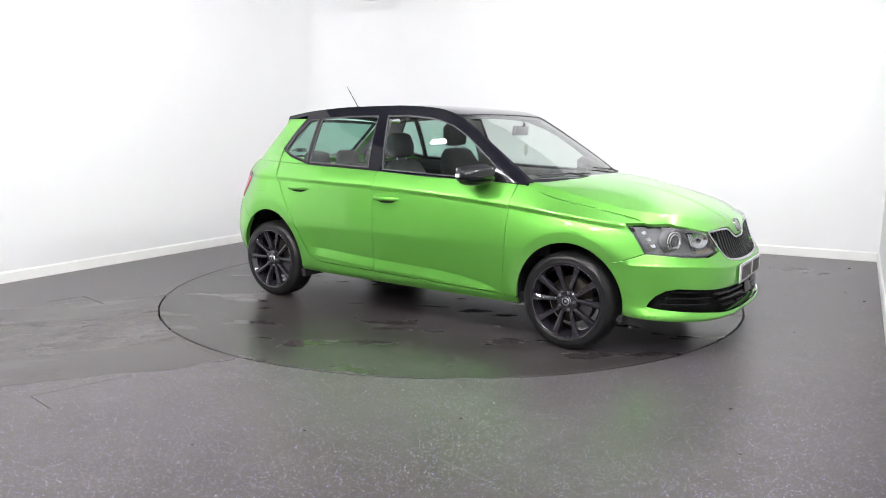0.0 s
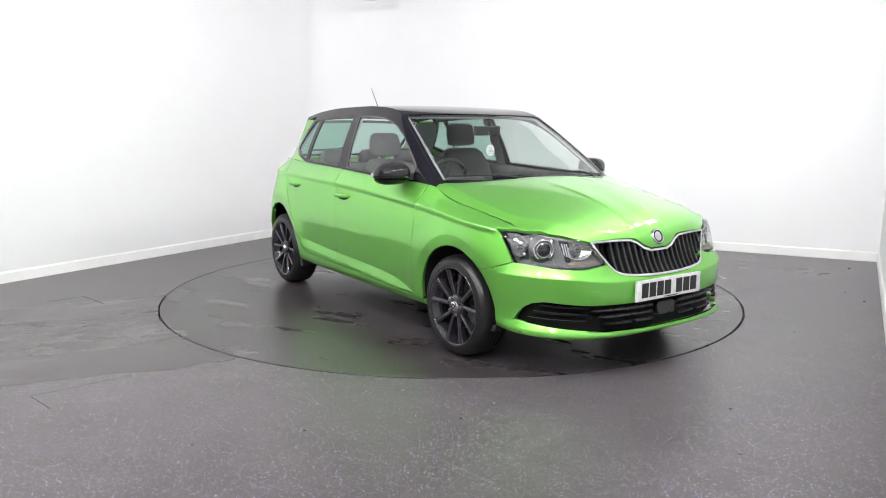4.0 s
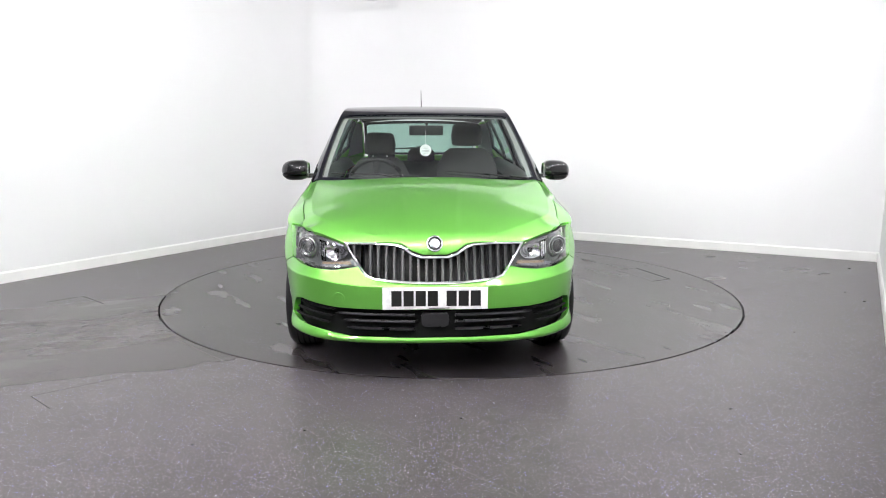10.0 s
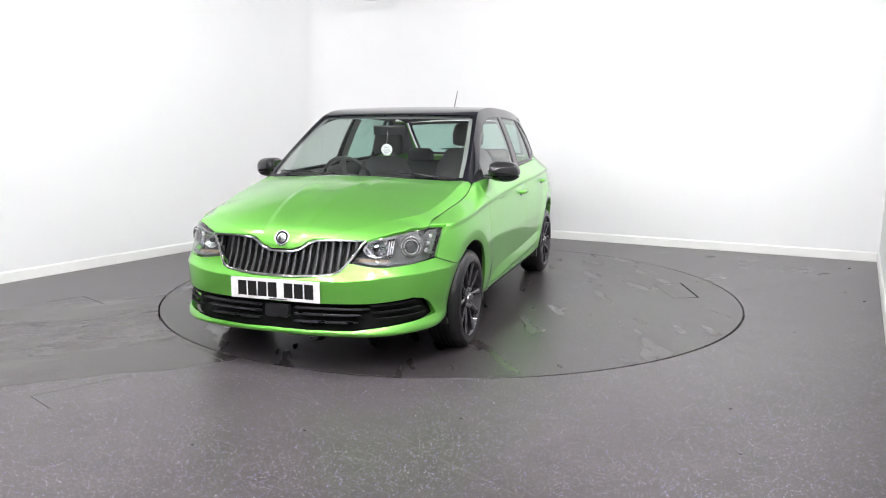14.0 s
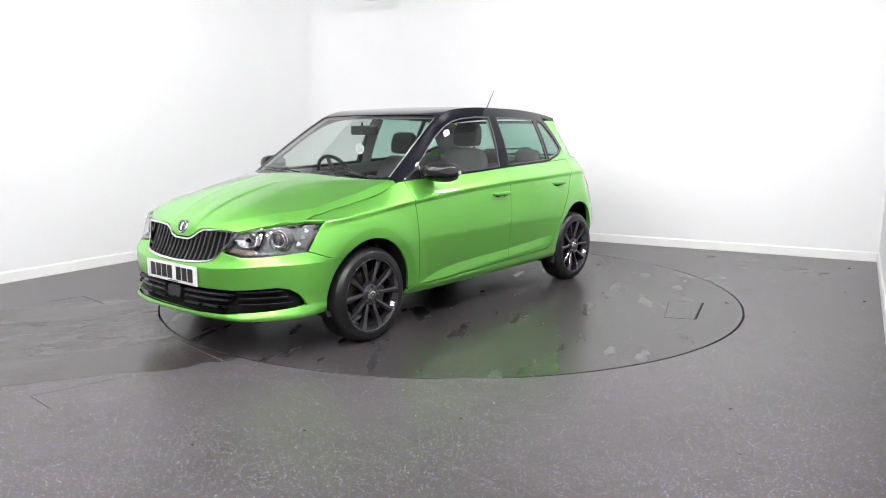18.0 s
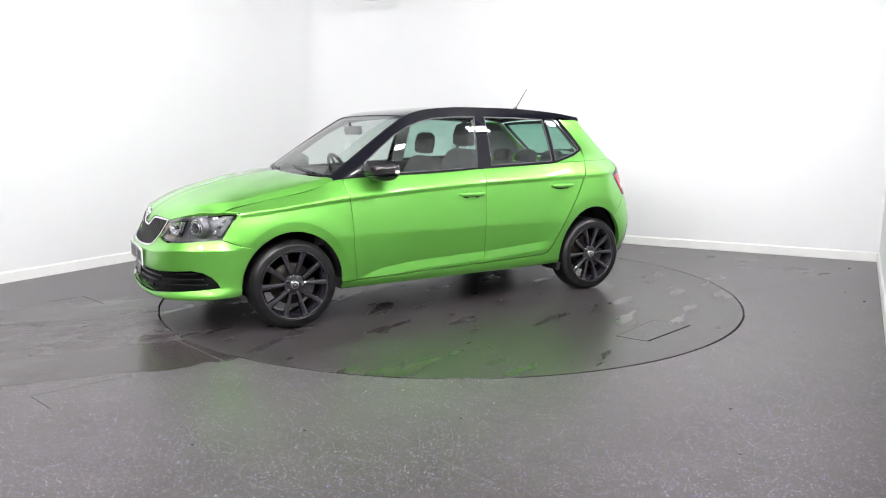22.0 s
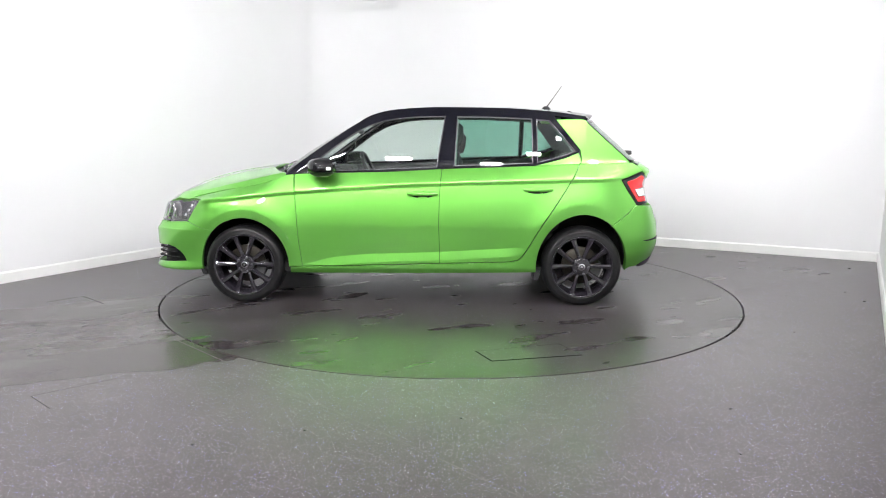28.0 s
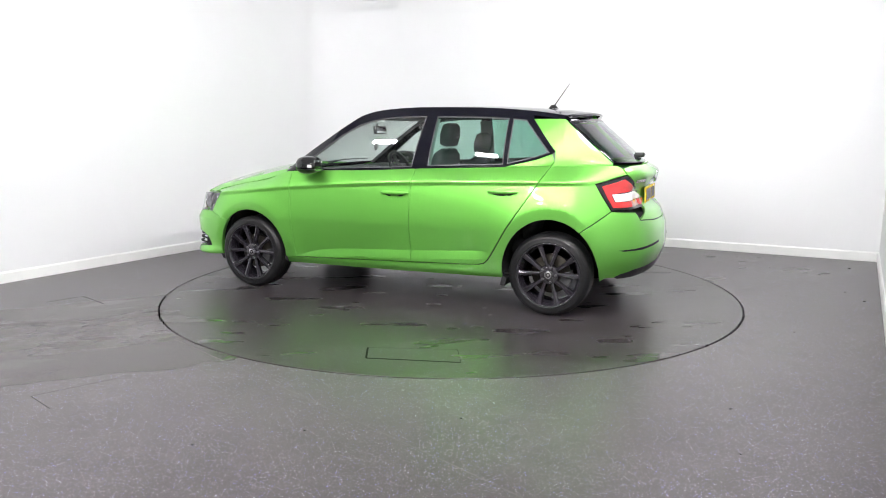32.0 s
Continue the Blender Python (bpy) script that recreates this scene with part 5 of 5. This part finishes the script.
ht = [(S_END, 0.98)] + sx([(-1.62, 0.98), (-1.50, 0.88), (-1.45, 0.68)]) + sx(arch_r(122, 184, 14, 0.02)) + sx([(-1.6, 0.275)]) + [(S_END, 0.29)]
panel("inner_tail", tail_ring, ht + [(2 * S_END - s, z) for s, z in ht[1:-1][::-1]], LINER, car, lift=-0.04, depth=0, edge=0, gap=0, grid=(0.08, 0.05))
bm = bmesh.new()
prism(bm, [(1.80, 0.20), (1.55, 0.185), (0.9, 0.20), (-0.9, 0.20), (-1.5, 0.23), (-1.70, 0.28), (-1.70, 0.32), (1.80, 0.30)], -0.50, 0.50)
part("underbody", bm, LINER, car)
for sd in (1, -1):
    bm = bmesh.new()
    prism(bm, [(0.88, 0.226), (-0.88, 0.240), (-0.88, 0.30), (0.88, 0.30)], min(sd * 0.59, sd * 0.765), max(sd * 0.59, sd * 0.765))
    part("floor_edge", bm, LINER, car)


# ---- cabin ----
def soft_box(name, lo, hi, material, parent, r=0.03, m=None, label="", seg=3):
    bm = bmesh.new()
    box(bm, lo, hi, r, m, seg)
    ob = part(name, bm, material, parent, label, smooth=True)
    return ob


def slab(name, prof, y0, y1, material, parent, bevel=0.015, label=""):
    bm = bmesh.new()
    prism(bm, prof, y0, y1, bevel)
    return part(name, bm, material, parent, label, smooth=False)


slab("dashboard", [(1.05, 0.90), (0.98, 0.945), (0.86, 0.955), (0.70, 0.945), (0.60, 0.915), (0.57, 0.86), (0.60, 0.70), (0.66, 0.55), (1.05, 0.50)], -0.66, 0.66, CABIN, car, 0.02)
slab("instrument_hood", [(0.78, 0.94), (0.70, 0.972), (0.60, 0.965), (0.575, 0.93), (0.60, 0.90)], -0.52, -0.20, CABIN, car, 0.02)
# steering wheel on the right
sw = new("steering_wheel")
sw.parent = car
sw.matrix_basis = Matrix.Translation((0.44, -0.345, 0.905)) @ pose(0, 0, 0, 0, -66, 0)
vs, fs = tube([(0.183 * math.cos(a), 0.183 * math.sin(a), 0) for a in np.linspace(0, 2 * math.pi, 48, endpoint=False)], 0.015, 10, True)
mesh_ob("wheel_rim", vs, fs, TRIM, sw)
bm = bmesh.new()
box(bm, (-0.06, -0.07, -0.045), (0.06, 0.07, -0.005), 0.02)
part("airbag_pad", bm, CABIN, sw, smooth=True)
for a in (0, 180, 270):
    bm = bmesh.new()
    box(bm, (-0.018, 0.05, -0.018), (0.018, 0.178, -0.004), 0.004)
    ob = part("wheel_spoke", bm, CABIN, sw)
    ob.matrix_basis = pose(0, 0, 0, 0, 0, a + 0)
vs, fs = tube([(-0.0, 0, -0.03), (0.0, 0, -0.26)], 0.03, 12)
mesh_ob("steering_column", vs, fs, CABIN, sw)


def pad(name, secs, material, parent, label="", n=20):
    """A cushion lofted through rounded sections (x, z, half width y, half thickness, lean degrees)."""
    vs, fs = [], []
    for x, z, hy, ht, lean in secs:
        for j in range(n):
            t = 2 * math.pi * j / n
            c, s = math.cos(t), math.sin(t)
            yy = math.copysign(abs(c) ** 0.45, c) * hy
            tt = math.copysign(abs(s) ** 0.6, s) * ht
            vs.append((x + tt * math.cos(radians(lean)), yy, z + tt * math.sin(radians(lean))))
    for i in range(len(secs) - 1):
        for j in range(n):
            fs.append((i * n + j, i * n + (j + 1) % n, (i + 1) * n + (j + 1) % n, (i + 1) * n + j))
    fs += [tuple(range(n))[::-1], tuple((len(secs) - 1) * n + j for j in range(n))]
    return mesh_ob(name, vs, fs, material, parent, label)


def front_seat(y, dx=0.0, dz=0.0):
    s = new("front_seat")
    s.parent = car
    s.matrix_basis = Matrix.Translation((dx, y, dz))
    pad("seat_cushion", [(-0.32, 0.46, 0.22, 0.01, 90), (-0.30, 0.44, 0.245, 0.075, 90), (-0.05, 0.46, 0.25, 0.085, 90), (0.16, 0.50, 0.24, 0.075, 90), (0.20, 0.50, 0.22, 0.02, 90)], FABRIC, s)
    pad("backrest", [(-0.27, 0.45, 0.21, 0.03, 15), (-0.29, 0.52, 0.245, 0.075, 15), (-0.355, 0.75, 0.25, 0.075, 15), (-0.405, 0.93, 0.235, 0.065, 15), (-0.435, 1.03, 0.185, 0.05, 15), (-0.445, 1.065, 0.14, 0.02, 15)], FABRIC, s)
    for q in (-0.055, 0.055):
        vs, fs = tube([(-0.435, q, 1.03), (-0.455, q, 1.12)], 0.006, 8)
        mesh_ob("headrest_post", vs, fs, STEEL, s)
    pad("headrest", [(-0.442, 1.088, 0.085, 0.015, 12), (-0.445, 1.10, 0.118, 0.042, 12), (-0.455, 1.17, 0.125, 0.052, 12), (-0.468, 1.24, 0.112, 0.042, 12), (-0.472, 1.262, 0.085, 0.012, 12)], FABRIC, s)
    return s


front_seat(-0.345, 0.12, -0.015)
front_seat(0.345, 0.14, 0.06)
bench = new("rear_bench")
bench.parent = car
pad("bench_cushion", [(-1.06, 0.46, 0.58, 0.02, 90), (-1.04, 0.45, 0.62, 0.09, 90), (-0.80, 0.47, 0.63, 0.10, 90), (-0.60, 0.49, 0.61, 0.085, 90), (-0.57, 0.49, 0.58, 0.02, 90)], FABRIC, bench)
pad("bench_back", [(-1.00, 0.50, 0.60, 0.03, 20), (-1.03, 0.56, 0.63, 0.08, 20), (-1.10, 0.80, 0.63, 0.08, 20), (-1.145, 0.95, 0.60, 0.06, 20), (-1.16, 0.99, 0.57, 0.02, 20)], FABRIC, bench)
for y in (-0.36, 0.0, 0.36):
    ob = pad("rear_headrest", [(-1.155, 0.985, 0.10, 0.02, 20), (-1.158, 1.00, 0.125, 0.045, 20), (-1.172, 1.07, 0.12, 0.045, 20), (-1.182, 1.10, 0.09, 0.015, 20)], FABRIC, bench)
    ob.matrix_basis = Matrix.Translation((0, y, 0))
slab("parcel_shelf", [(-1.20, 0.955), (-1.62, 0.975), (-1.62, 0.955), (-1.20, 0.935)], -0.60, 0.60, CABIN, car, 0.004)
slab("centre_console", [(0.64, 0.66), (0.34, 0.52), (-0.30, 0.56), (-0.32, 0.30), (0.66, 0.30)], -0.095, 0.095, CABIN, car, 0.012)
slab("cabin_floor", [(1.0, 0.32), (0.8, 0.26), (-1.1, 0.28), (-1.1, 0.26), (0.9, 0.22), (1.0, 0.26)], -0.76, 0.76, LINER, car, 0)
# window ledges, door linings and headlining
def ledge(x, v):
    """Strip across the top of the door: v from the glass (0) inwards (1)."""
    x, v = np.broadcast_arrays(np.asarray(x, float), np.asarray(v, float))
    return np.stack([x, top_y(x) - 0.012 - 0.10 * v, top_z(x) - 0.004 - 0.02 * v - 0.13 * np.maximum(v - 0.55, 0)], -1)


INWARD.append(ledge)
lg = [(x, 0.0) for x in np.linspace(0.88, -1.20, 24)] + [(x, 1.0) for x in np.linspace(-1.20, 0.88, 24)]
panel("door_ledge", ledge, lg, CABIN, car, mirror=True, metric=(1.0, 0.10), gap=0, edge=0, depth=0, grid=(0.1, 0.02))
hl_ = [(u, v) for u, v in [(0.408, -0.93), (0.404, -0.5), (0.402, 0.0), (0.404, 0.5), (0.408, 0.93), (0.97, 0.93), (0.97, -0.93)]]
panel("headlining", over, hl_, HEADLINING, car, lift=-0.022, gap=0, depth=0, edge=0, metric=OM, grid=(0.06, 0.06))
pl = [(0.03, 0.93), (0.03, 0.99), (0.43, 0.99), (0.43, 0.91)]
panel("pillar_trim", over, pl, HEADLINER, car, lift=-0.022, gap=0, depth=0, edge=0, metric=OM, mirror=True)
bpil = [(-0.222, 1.36), (-0.335, 1.365), (-0.318, 1.005), (-0.205, 1.0)]
panel("centre_pillar_trim", flank, bpil, HEADLINER, car, lift=-0.03, gap=0, depth=0, edge=0, mirror=True)
cpil = [(-1.00, 1.345), (-1.24, 1.335), (-1.52, 1.07), (-1.24, 1.04), (-1.19, 1.10)]
panel("rear_pillar_trim", flank, cpil, HEADLINER, car, lift=-0.03, gap=0, depth=0, edge=0, mirror=True)
# inside mirror and hanging air freshener
rm = new("inside_mirror")
rm.parent = car
rm.matrix_basis = pose(0.47, 0.0, 1.268, 0, 6, 6)
bm = bmesh.new()
box(bm, (-0.012, -0.118, -0.034), (0.018, 0.118, 0.034), 0.012)
part("mirror_shell", bm, TRIM, rm, smooth=True)
bm = bmesh.new()
box(bm, (-0.0135, -0.108, -0.026), (-0.012, 0.108, 0.026))
part("mirror_glass", bm, CHROME, rm)
vs, fs = tube([(0.01, 0, 0.02), (0.028, 0, 0.04), (0.020, 0, 0.058)], 0.008, 8)
mesh_ob("mirror_stem", vs, fs, TRIM, rm)
tag = new("air_freshener")
tag.parent = car
tag.matrix_basis = pose(0.520, -0.005, 1.134, 0, 0, 8)
vs, fs = lathe([(0.0005, 0.0015), (0.0395, 0.0015), (0.040, 0.0), (0.0395, -0.0015), (0.0005, -0.0015)], 32)
vs = [(y, x, z) for x, y, z in vs]
mesh_ob("tag_disc", vs, fs, PLATE_W, tag, "round white card tag", smooth=False)
for k, (w, z) in enumerate(((0.034, 0.014), (0.05, -0.002), (0.046, -0.010), (0.026, -0.020))):
    bm = bmesh.new()
    box(bm, (0.0012, -w / 2, z - 0.002), (0.0022, w / 2, z + 0.002))
    part("tag_line", bm, STEEL, tag)
vs, fs = tube([(0, 0, 0.039), (-0.02, 0.003, 0.13)], 0.0012, 5)
mesh_ob("cord", vs, fs, PLATE_W, tag)


# ---- outside fittings ----
def door_mirror(sd):
    root = new("door_mirror")
    root.parent = car

    def shell(z_lo, z_hi, grow=0.0):
        vs, fs = [], []
        n = 18
        ys = np.linspace(0.0, 1.0, 13)
        for t in ys:
            y = 0.785 + 0.182 * t
            k = math.sqrt(max(0.0, 1 - (abs(t - 0.42) / 0.585) ** 3.2)) if t > 0.42 else math.sqrt(max(0.05, 1 - (abs(t - 0.42) / 0.52) ** 3))
            cx, rx = 0.655 - 0.040 * t, (0.112 - 0.020 * t) * k + grow
            cz, rz = 1.008 - 0.008 * t, 0.068 * k + grow
            for j in range(n):
                a = 2 * math.pi * j / n
                c, s = math.cos(a), math.sin(a)
                z = cz + math.copysign(abs(s) ** 0.8, s) * rz
                vs.append((cx + math.copysign(abs(c) ** 0.75, c) * rx, sd * y, min(max(z, z_lo), z_hi)))
        for i in range(len(ys) - 1):
            for j in range(n):
                fs.append((i * n + j, i * n + (j + 1) % n, (i + 1) * n + (j + 1) % n, (i + 1) * n + j))
        fs += [tuple(range(n)), tuple((len(ys) - 1) * n + j for j in range(n))]
        return vs, fs
    vs, fs = shell(0.978, 1.2)
    mesh_ob("mirror_cap", vs, fs, PIANO, root, "gloss black mirror cap")
    vs, fs = shell(0.9, 0.974, -0.003)
    mesh_ob("mirror_base", vs, fs, TRIM, root, "satin black mirror base")
    bm = bmesh.new()
    prism(bm, [(0.660, 0.957), (0.655, 0.982), (0.585, 0.985), (0.575, 0.962), (0.60, 0.950)], min(sd * 0.735, sd * 0.83), max(sd * 0.735, sd * 0.83), 0.006)
    part("mirror_arm", bm, TRIM, root)
    bm = bmesh.new()
    box(bm, (0.540, min(sd * 0.825, sd * 0.925), 0.966), (0.552, max(sd * 0.825, sd * 0.925), 1.045), 0.005)
    part("mirror_glass", bm, CHROME, root, "silvered mirror glass")
    bm = bmesh.new()
    box(bm, (0.556, min(sd * 0.920, sd * 0.962), 0.990), (0.606, max(sd * 0.920, sd * 0.962), 1.012), 0.004)
    part("turn_signal", bm, WHITE_LENS, root, "clear turn signal lens")
    return root


for sd in (1, -1):
    door_mirror(sd)
    # triangular sail at the mirror's foot
tri = [(0.872, 0.952), (0.705, 0.960), (0.702, 1.052)]
panel("mirror_sail", flank, tri, PIANO, car, lift=0.003, gap=0, depth=0.01, mirror=True)

# door handles: bar over a cup blacked as shade, added lip for the glint
for cx, cz in ((-0.078, 0.815), (-0.906, 0.848)):
    cup = [(cx + 0.080 * math.cos(a), cz - 0.008 + 0.019 * math.sin(a)) for a in np.linspace(0, 2 * math.pi, 28, endpoint=False)]
    for sd in (1, -1):
        h = new("door_handle")
        h.parent = car
        # flat black patch: the shade behind the bar put into the colour
        panel("handle_shade_cup", ring, [(sd * s, z) for s, z in sx(cup)], LINER, h, lift=0.0012, gap=0, depth=0.003, edge=0.003)
        vs, fs = [], []
        n = 10
        for i in range(17):
            t = -1 + 2 * i / 16
            x = cx + 0.112 * t
            y0 = float(ring(s_at(x, cz), cz)[1]) * 1.0
            k = max(0.02, 1 - abs(t) ** 4) ** 0.5
            off = 0.006 + 0.026 * (1 - abs(t) ** 2.4)
            for j in range(n):
                a = 2 * math.pi * j / n
                vs.append((x, sd * (y0 + off + 0.008 * k * math.cos(a)), cz + 0.004 + 0.0145 * k * math.sin(a)))
        for i in range(16):
            for j in range(n):
                fs.append((i * n + j, i * n + (j + 1) % n, (i + 1) * n + (j + 1) % n, (i + 1) * n + j))
        fs += [tuple(range(n)), tuple(16 * n + j for j in range(n))]
        mesh_ob("handle_bar", vs, fs, PAINT, h, "body-coloured pull bar")
        # small body-coloured block added as the glint below the bar
        bm = bmesh.new()
        y0 = float(ring(s_at(cx, cz), cz)[1])
        box(bm, (cx - 0.035, sd * (y0 + 0.001) - 0.001, cz - 0.028), (cx + 0.030, sd * (y0 + 0.001) + 0.003, cz - 0.017), 0.0015)
        part("handle_glint", bm, PAINT, h)

# scuttle panel and wipers
def scuttle_s(x, y):
    x, y = np.broadcast_arrays(np.asarray(x, float), np.asarray(y, float))
    b = 0.16 * np.abs(y / 0.69) ** 2.3
    return np.stack([x - b, y, 0.956 - 0.012 * np.abs(y / 0.7) ** 2.5 + 0.10 * (1.06 - x) * 0.3], -1)


sc = [(1.165, y) for y in np.linspace(-0.68, 0.68, 14)] + [(1.045, y) for y in np.linspace(0.68, -0.68, 14)]
panel("scuttle_panel", scuttle_s, sc, PLASTIC, car, gap=0, edge=0, depth=0, flip=1.0)


def wiper(y0, y1, name="wiper"):
    w = new(name)
    w.parent = car
    def on(y, du, lift_):
        v = y / 0.68
        p = over(du, v)
        return (float(p[0]) + 0.4 * lift_, float(p[1]), float(p[2]) + lift_)
    n = 14
    ys = np.linspace(y0, y1, n)
    us = np.linspace(0.016, 0.040, n)
    pts = [on(y, u, 0.008) for y, u in zip(ys, us)]
    vs, fs = tube(pts, 0.006, 6, r1=0.004)
    mesh_ob("wiper_blade", vs, fs, TRIM, w)
    base = (1.075 - 0.16 * abs(y0 / 0.69) ** 2.3, y0, 0.957)
    vs, fs = tube([base, on((2 * y0 + y1) / 3, 0.014, 0.016), on((y0 + y1) / 2, 0.024, 0.018)], 0.008, 6, r1=0.005)
    mesh_ob("wiper_arm", vs, fs, TRIM, w)
    vs, fs = lathe([(0.0005, 0.016), (0.014, 0.014), (0.018, 0.0), (0.018, -0.02)], 16, "z")
    ob = mesh_ob("wiper_pivot", vs, fs, PIANO, w)
    ob.matrix_basis = Matrix.Translation(base)
    return w


wiper(-0.06, -0.60)
wiper(0.62, 0.10)

# aerial
ant = new("aerial")
ant.parent = car
vs, fs = lathe([(0.0005, 0.022), (0.010, 0.02), (0.017, 0.008), (0.024, -0.006)], 20, "z")
ob = mesh_ob("aerial_base", vs, fs, TRIM, ant)
ob.matrix_basis = Matrix.Translation((-1.035, 0, 1.442)) @ Matrix.Diagonal((1.7, 1, 1, 1))
vs, fs = tube([(-1.040, 0, 1.455), (-1.098, 0, 1.538), (-1.157, 0, 1.622)], 0.0042, 8, r1=0.0022)
mesh_ob("aerial_rod", vs, fs, TRIM, ant, "thin black whip aerial")
# rear wiper
rw = new("rear_wiper")
rw.parent = car
bm = bmesh.new()
box(bm, (-1.735, -0.035, 1.075), (-1.668, 0.035, 1.110), 0.012, None)
part("wiper_boss", bm, PLASTIC, rw, smooth=True)
vs, fs = tube([(-1.725, 0.0, 1.095), (-1.715, -0.15, 1.090), (-1.675, -0.33, 1.085)], 0.008, 6)
mesh_ob("wiper_blade", vs, fs, TRIM, rw)
# plain bright letter-like bars and badge on the tailgate
for k in range(5):
    bm = bmesh.new()
    box(bm, (-0.003, -0.012, -0.011), (0.003, 0.012, 0.011), 0.002)
    ob = part("tailgate_bar", bm, CHROME, car, "small bright metal bar")
    y = 0.47 - 0.032 * k
    lo, hi = S_END - 0.8, S_END
    for _ in range(40):
        m = (lo + hi) / 2
        if ring(m, 0.925)[1] > y:
            lo = m
        else:
            hi = m
    q = ring(lo, 0.925)
    ob.matrix_basis = Matrix.Translation((float(q[0]) - 0.002, y, 0.925)) @ pose(0, 0, 0, 0, -20, -12)
badge("rear_badge", (-1.822, 0, 0.938), pose(0, 0, 0, 0, 0, 90) @ pose(0, 0, 0, -8, 0, 0), 0.042, car)
# filler flap on the right quarter
fc = (-1.33, 0.885)
flap = rounded([(fc[0] - 0.075, fc[1] - 0.075), (fc[0] + 0.075, fc[1] - 0.075), (fc[0] + 0.075, fc[1] + 0.055), (fc[0] - 0.075, fc[1] + 0.055)], 0.06, 6)
panel("filler_flap", ring, [(-s, z) for s, z in sx(flap)], PAINT, car, lift=0.0012, gap=0, depth=0.003, edge=0.002)
# mud guards behind the front bumper's corners
for sd in (1, -1):
    bm = bmesh.new()
    prism(bm, [(1.56, 0.208), (1.525, 0.205), (1.54, 0.240), (1.575, 0.25)], min(sd * 0.62, sd * 0.775), max(sd * 0.62, sd * 0.775), 0.004)
    part("air_deflector", bm, PLASTIC, car)
    bm = bmesh.new()
    prism(bm, [(-0.885, 0.19), (-0.92, 0.185), (-0.935, 0.24), (-0.90, 0.26)], min(sd * 0.62, sd * 0.80), max(sd * 0.62, sd * 0.80), 0.004)
    part("air_deflector", bm, PLASTIC, car)

# ---- access hatch in the turntable, hatch in the floor ----
def seam(name, pts, w, parent, z=0.0006, label="", material=None):
    parts_ = []
    for (x0, y0), (x1, y1) in zip(pts[:-1], pts[1:]):
        d = Vector((x1 - x0, y1 - y0, 0)).normalized()
        n = Vector((-d.y, d.x, 0)) * w / 2
        a, b = Vector((x0, y0, z)), Vector((x1, y1, z))
        parts_.append(([a - n, b - n, b + n, a + n], [(0, 1, 2, 3)]))
    vs, fs = join_lists(parts_)
    return mesh_ob(name, vs, fs, material or GAP, parent, label, smooth=False)


hatch = [(-0.54, 2.138), (-1.062, 2.003), (-0.955, 1.785), (-0.452, 1.955), (-0.54, 2.138)]
hatch = [(x + 0.2681, y - 0.2161) for x, y in hatch]
for k, w in enumerate((0.017, 0.003, 0.003, 0.012)):
    seam("hatch_seam", hatch[k:k + 2], w, turntable, label="dark joint round a lift-out hatch")
ob = seam("floor_joint", [(-3.0, -0.58), (-2.82, -0.385), (-2.55, -0.62)], 0.008, None)
tagged(ob, "dark joint of a hatch in the vinyl floor", "floor joint", kind="structure")
ob = seam("floor_joint", [(-1.84, -2.67), (-2.02, -2.51), (-1.72, -2.25)], 0.004, None)
tagged(ob, "faint joint in the vinyl floor", "floor joint", kind="structure")


for pts in ([(-1.70, -1.52), (-0.78, -2.42), (-0.01, -3.19), (0.34, -3.55)], [(1.45, -1.62), (1.68, -1.82), (2.12, -1.93)]):
    ob = seam("floor_weld", pts, 0.004, None, material=WELD)
    tagged(ob, "pale welded joint between vinyl floor sheets", "floor joint", kind="structure")


# crumbs of dirt on the floor
bm = bmesh.new()
for x, y, r in ((3.12, -0.44, 0.010), (3.15, -0.11, 0.008), (3.72, 0.9, 0.012), (1.30, -2.62, 0.007), (2.2, -1.3, 0.006), (1.16, -3.1, 0.006), (-0.62, -2.9, 0.006), (0.05, -2.75, 0.006), (-1.05, -3.05, 0.005), (2.62, -0.25, 0.006)):
    bmesh.ops.create_icosphere(bm, subdivisions=1, radius=r, matrix=Matrix.Translation((x, y, r * 0.3)) @ Matrix.Diagonal((1.3, 0.9, 0.4, 1)))
tagged(part("floor_dirt", bm, LINER), "scattered dark crumbs of dirt on the floor", "dirt", kind="stuff")


# ---- motion: the turntable carries the car round at a steady rate ----
def heading(t):
    return -33.911 - 5.2577 * t


CAR_AT = Vector((0.2681, -0.2161, 0.0))


def motions():
    rows_table, rows_car = [], []
    for i in range(65):
        t = i * 0.5
        turn = pose(0, 0, 0, 0, 0, heading(t))
        rows_table.append((t, turn))
        rows_car.append((t, turn @ Matrix.Translation(CAR_AT)))
    walk(turntable, rows_table)
    walk(car, rows_car)


motions()
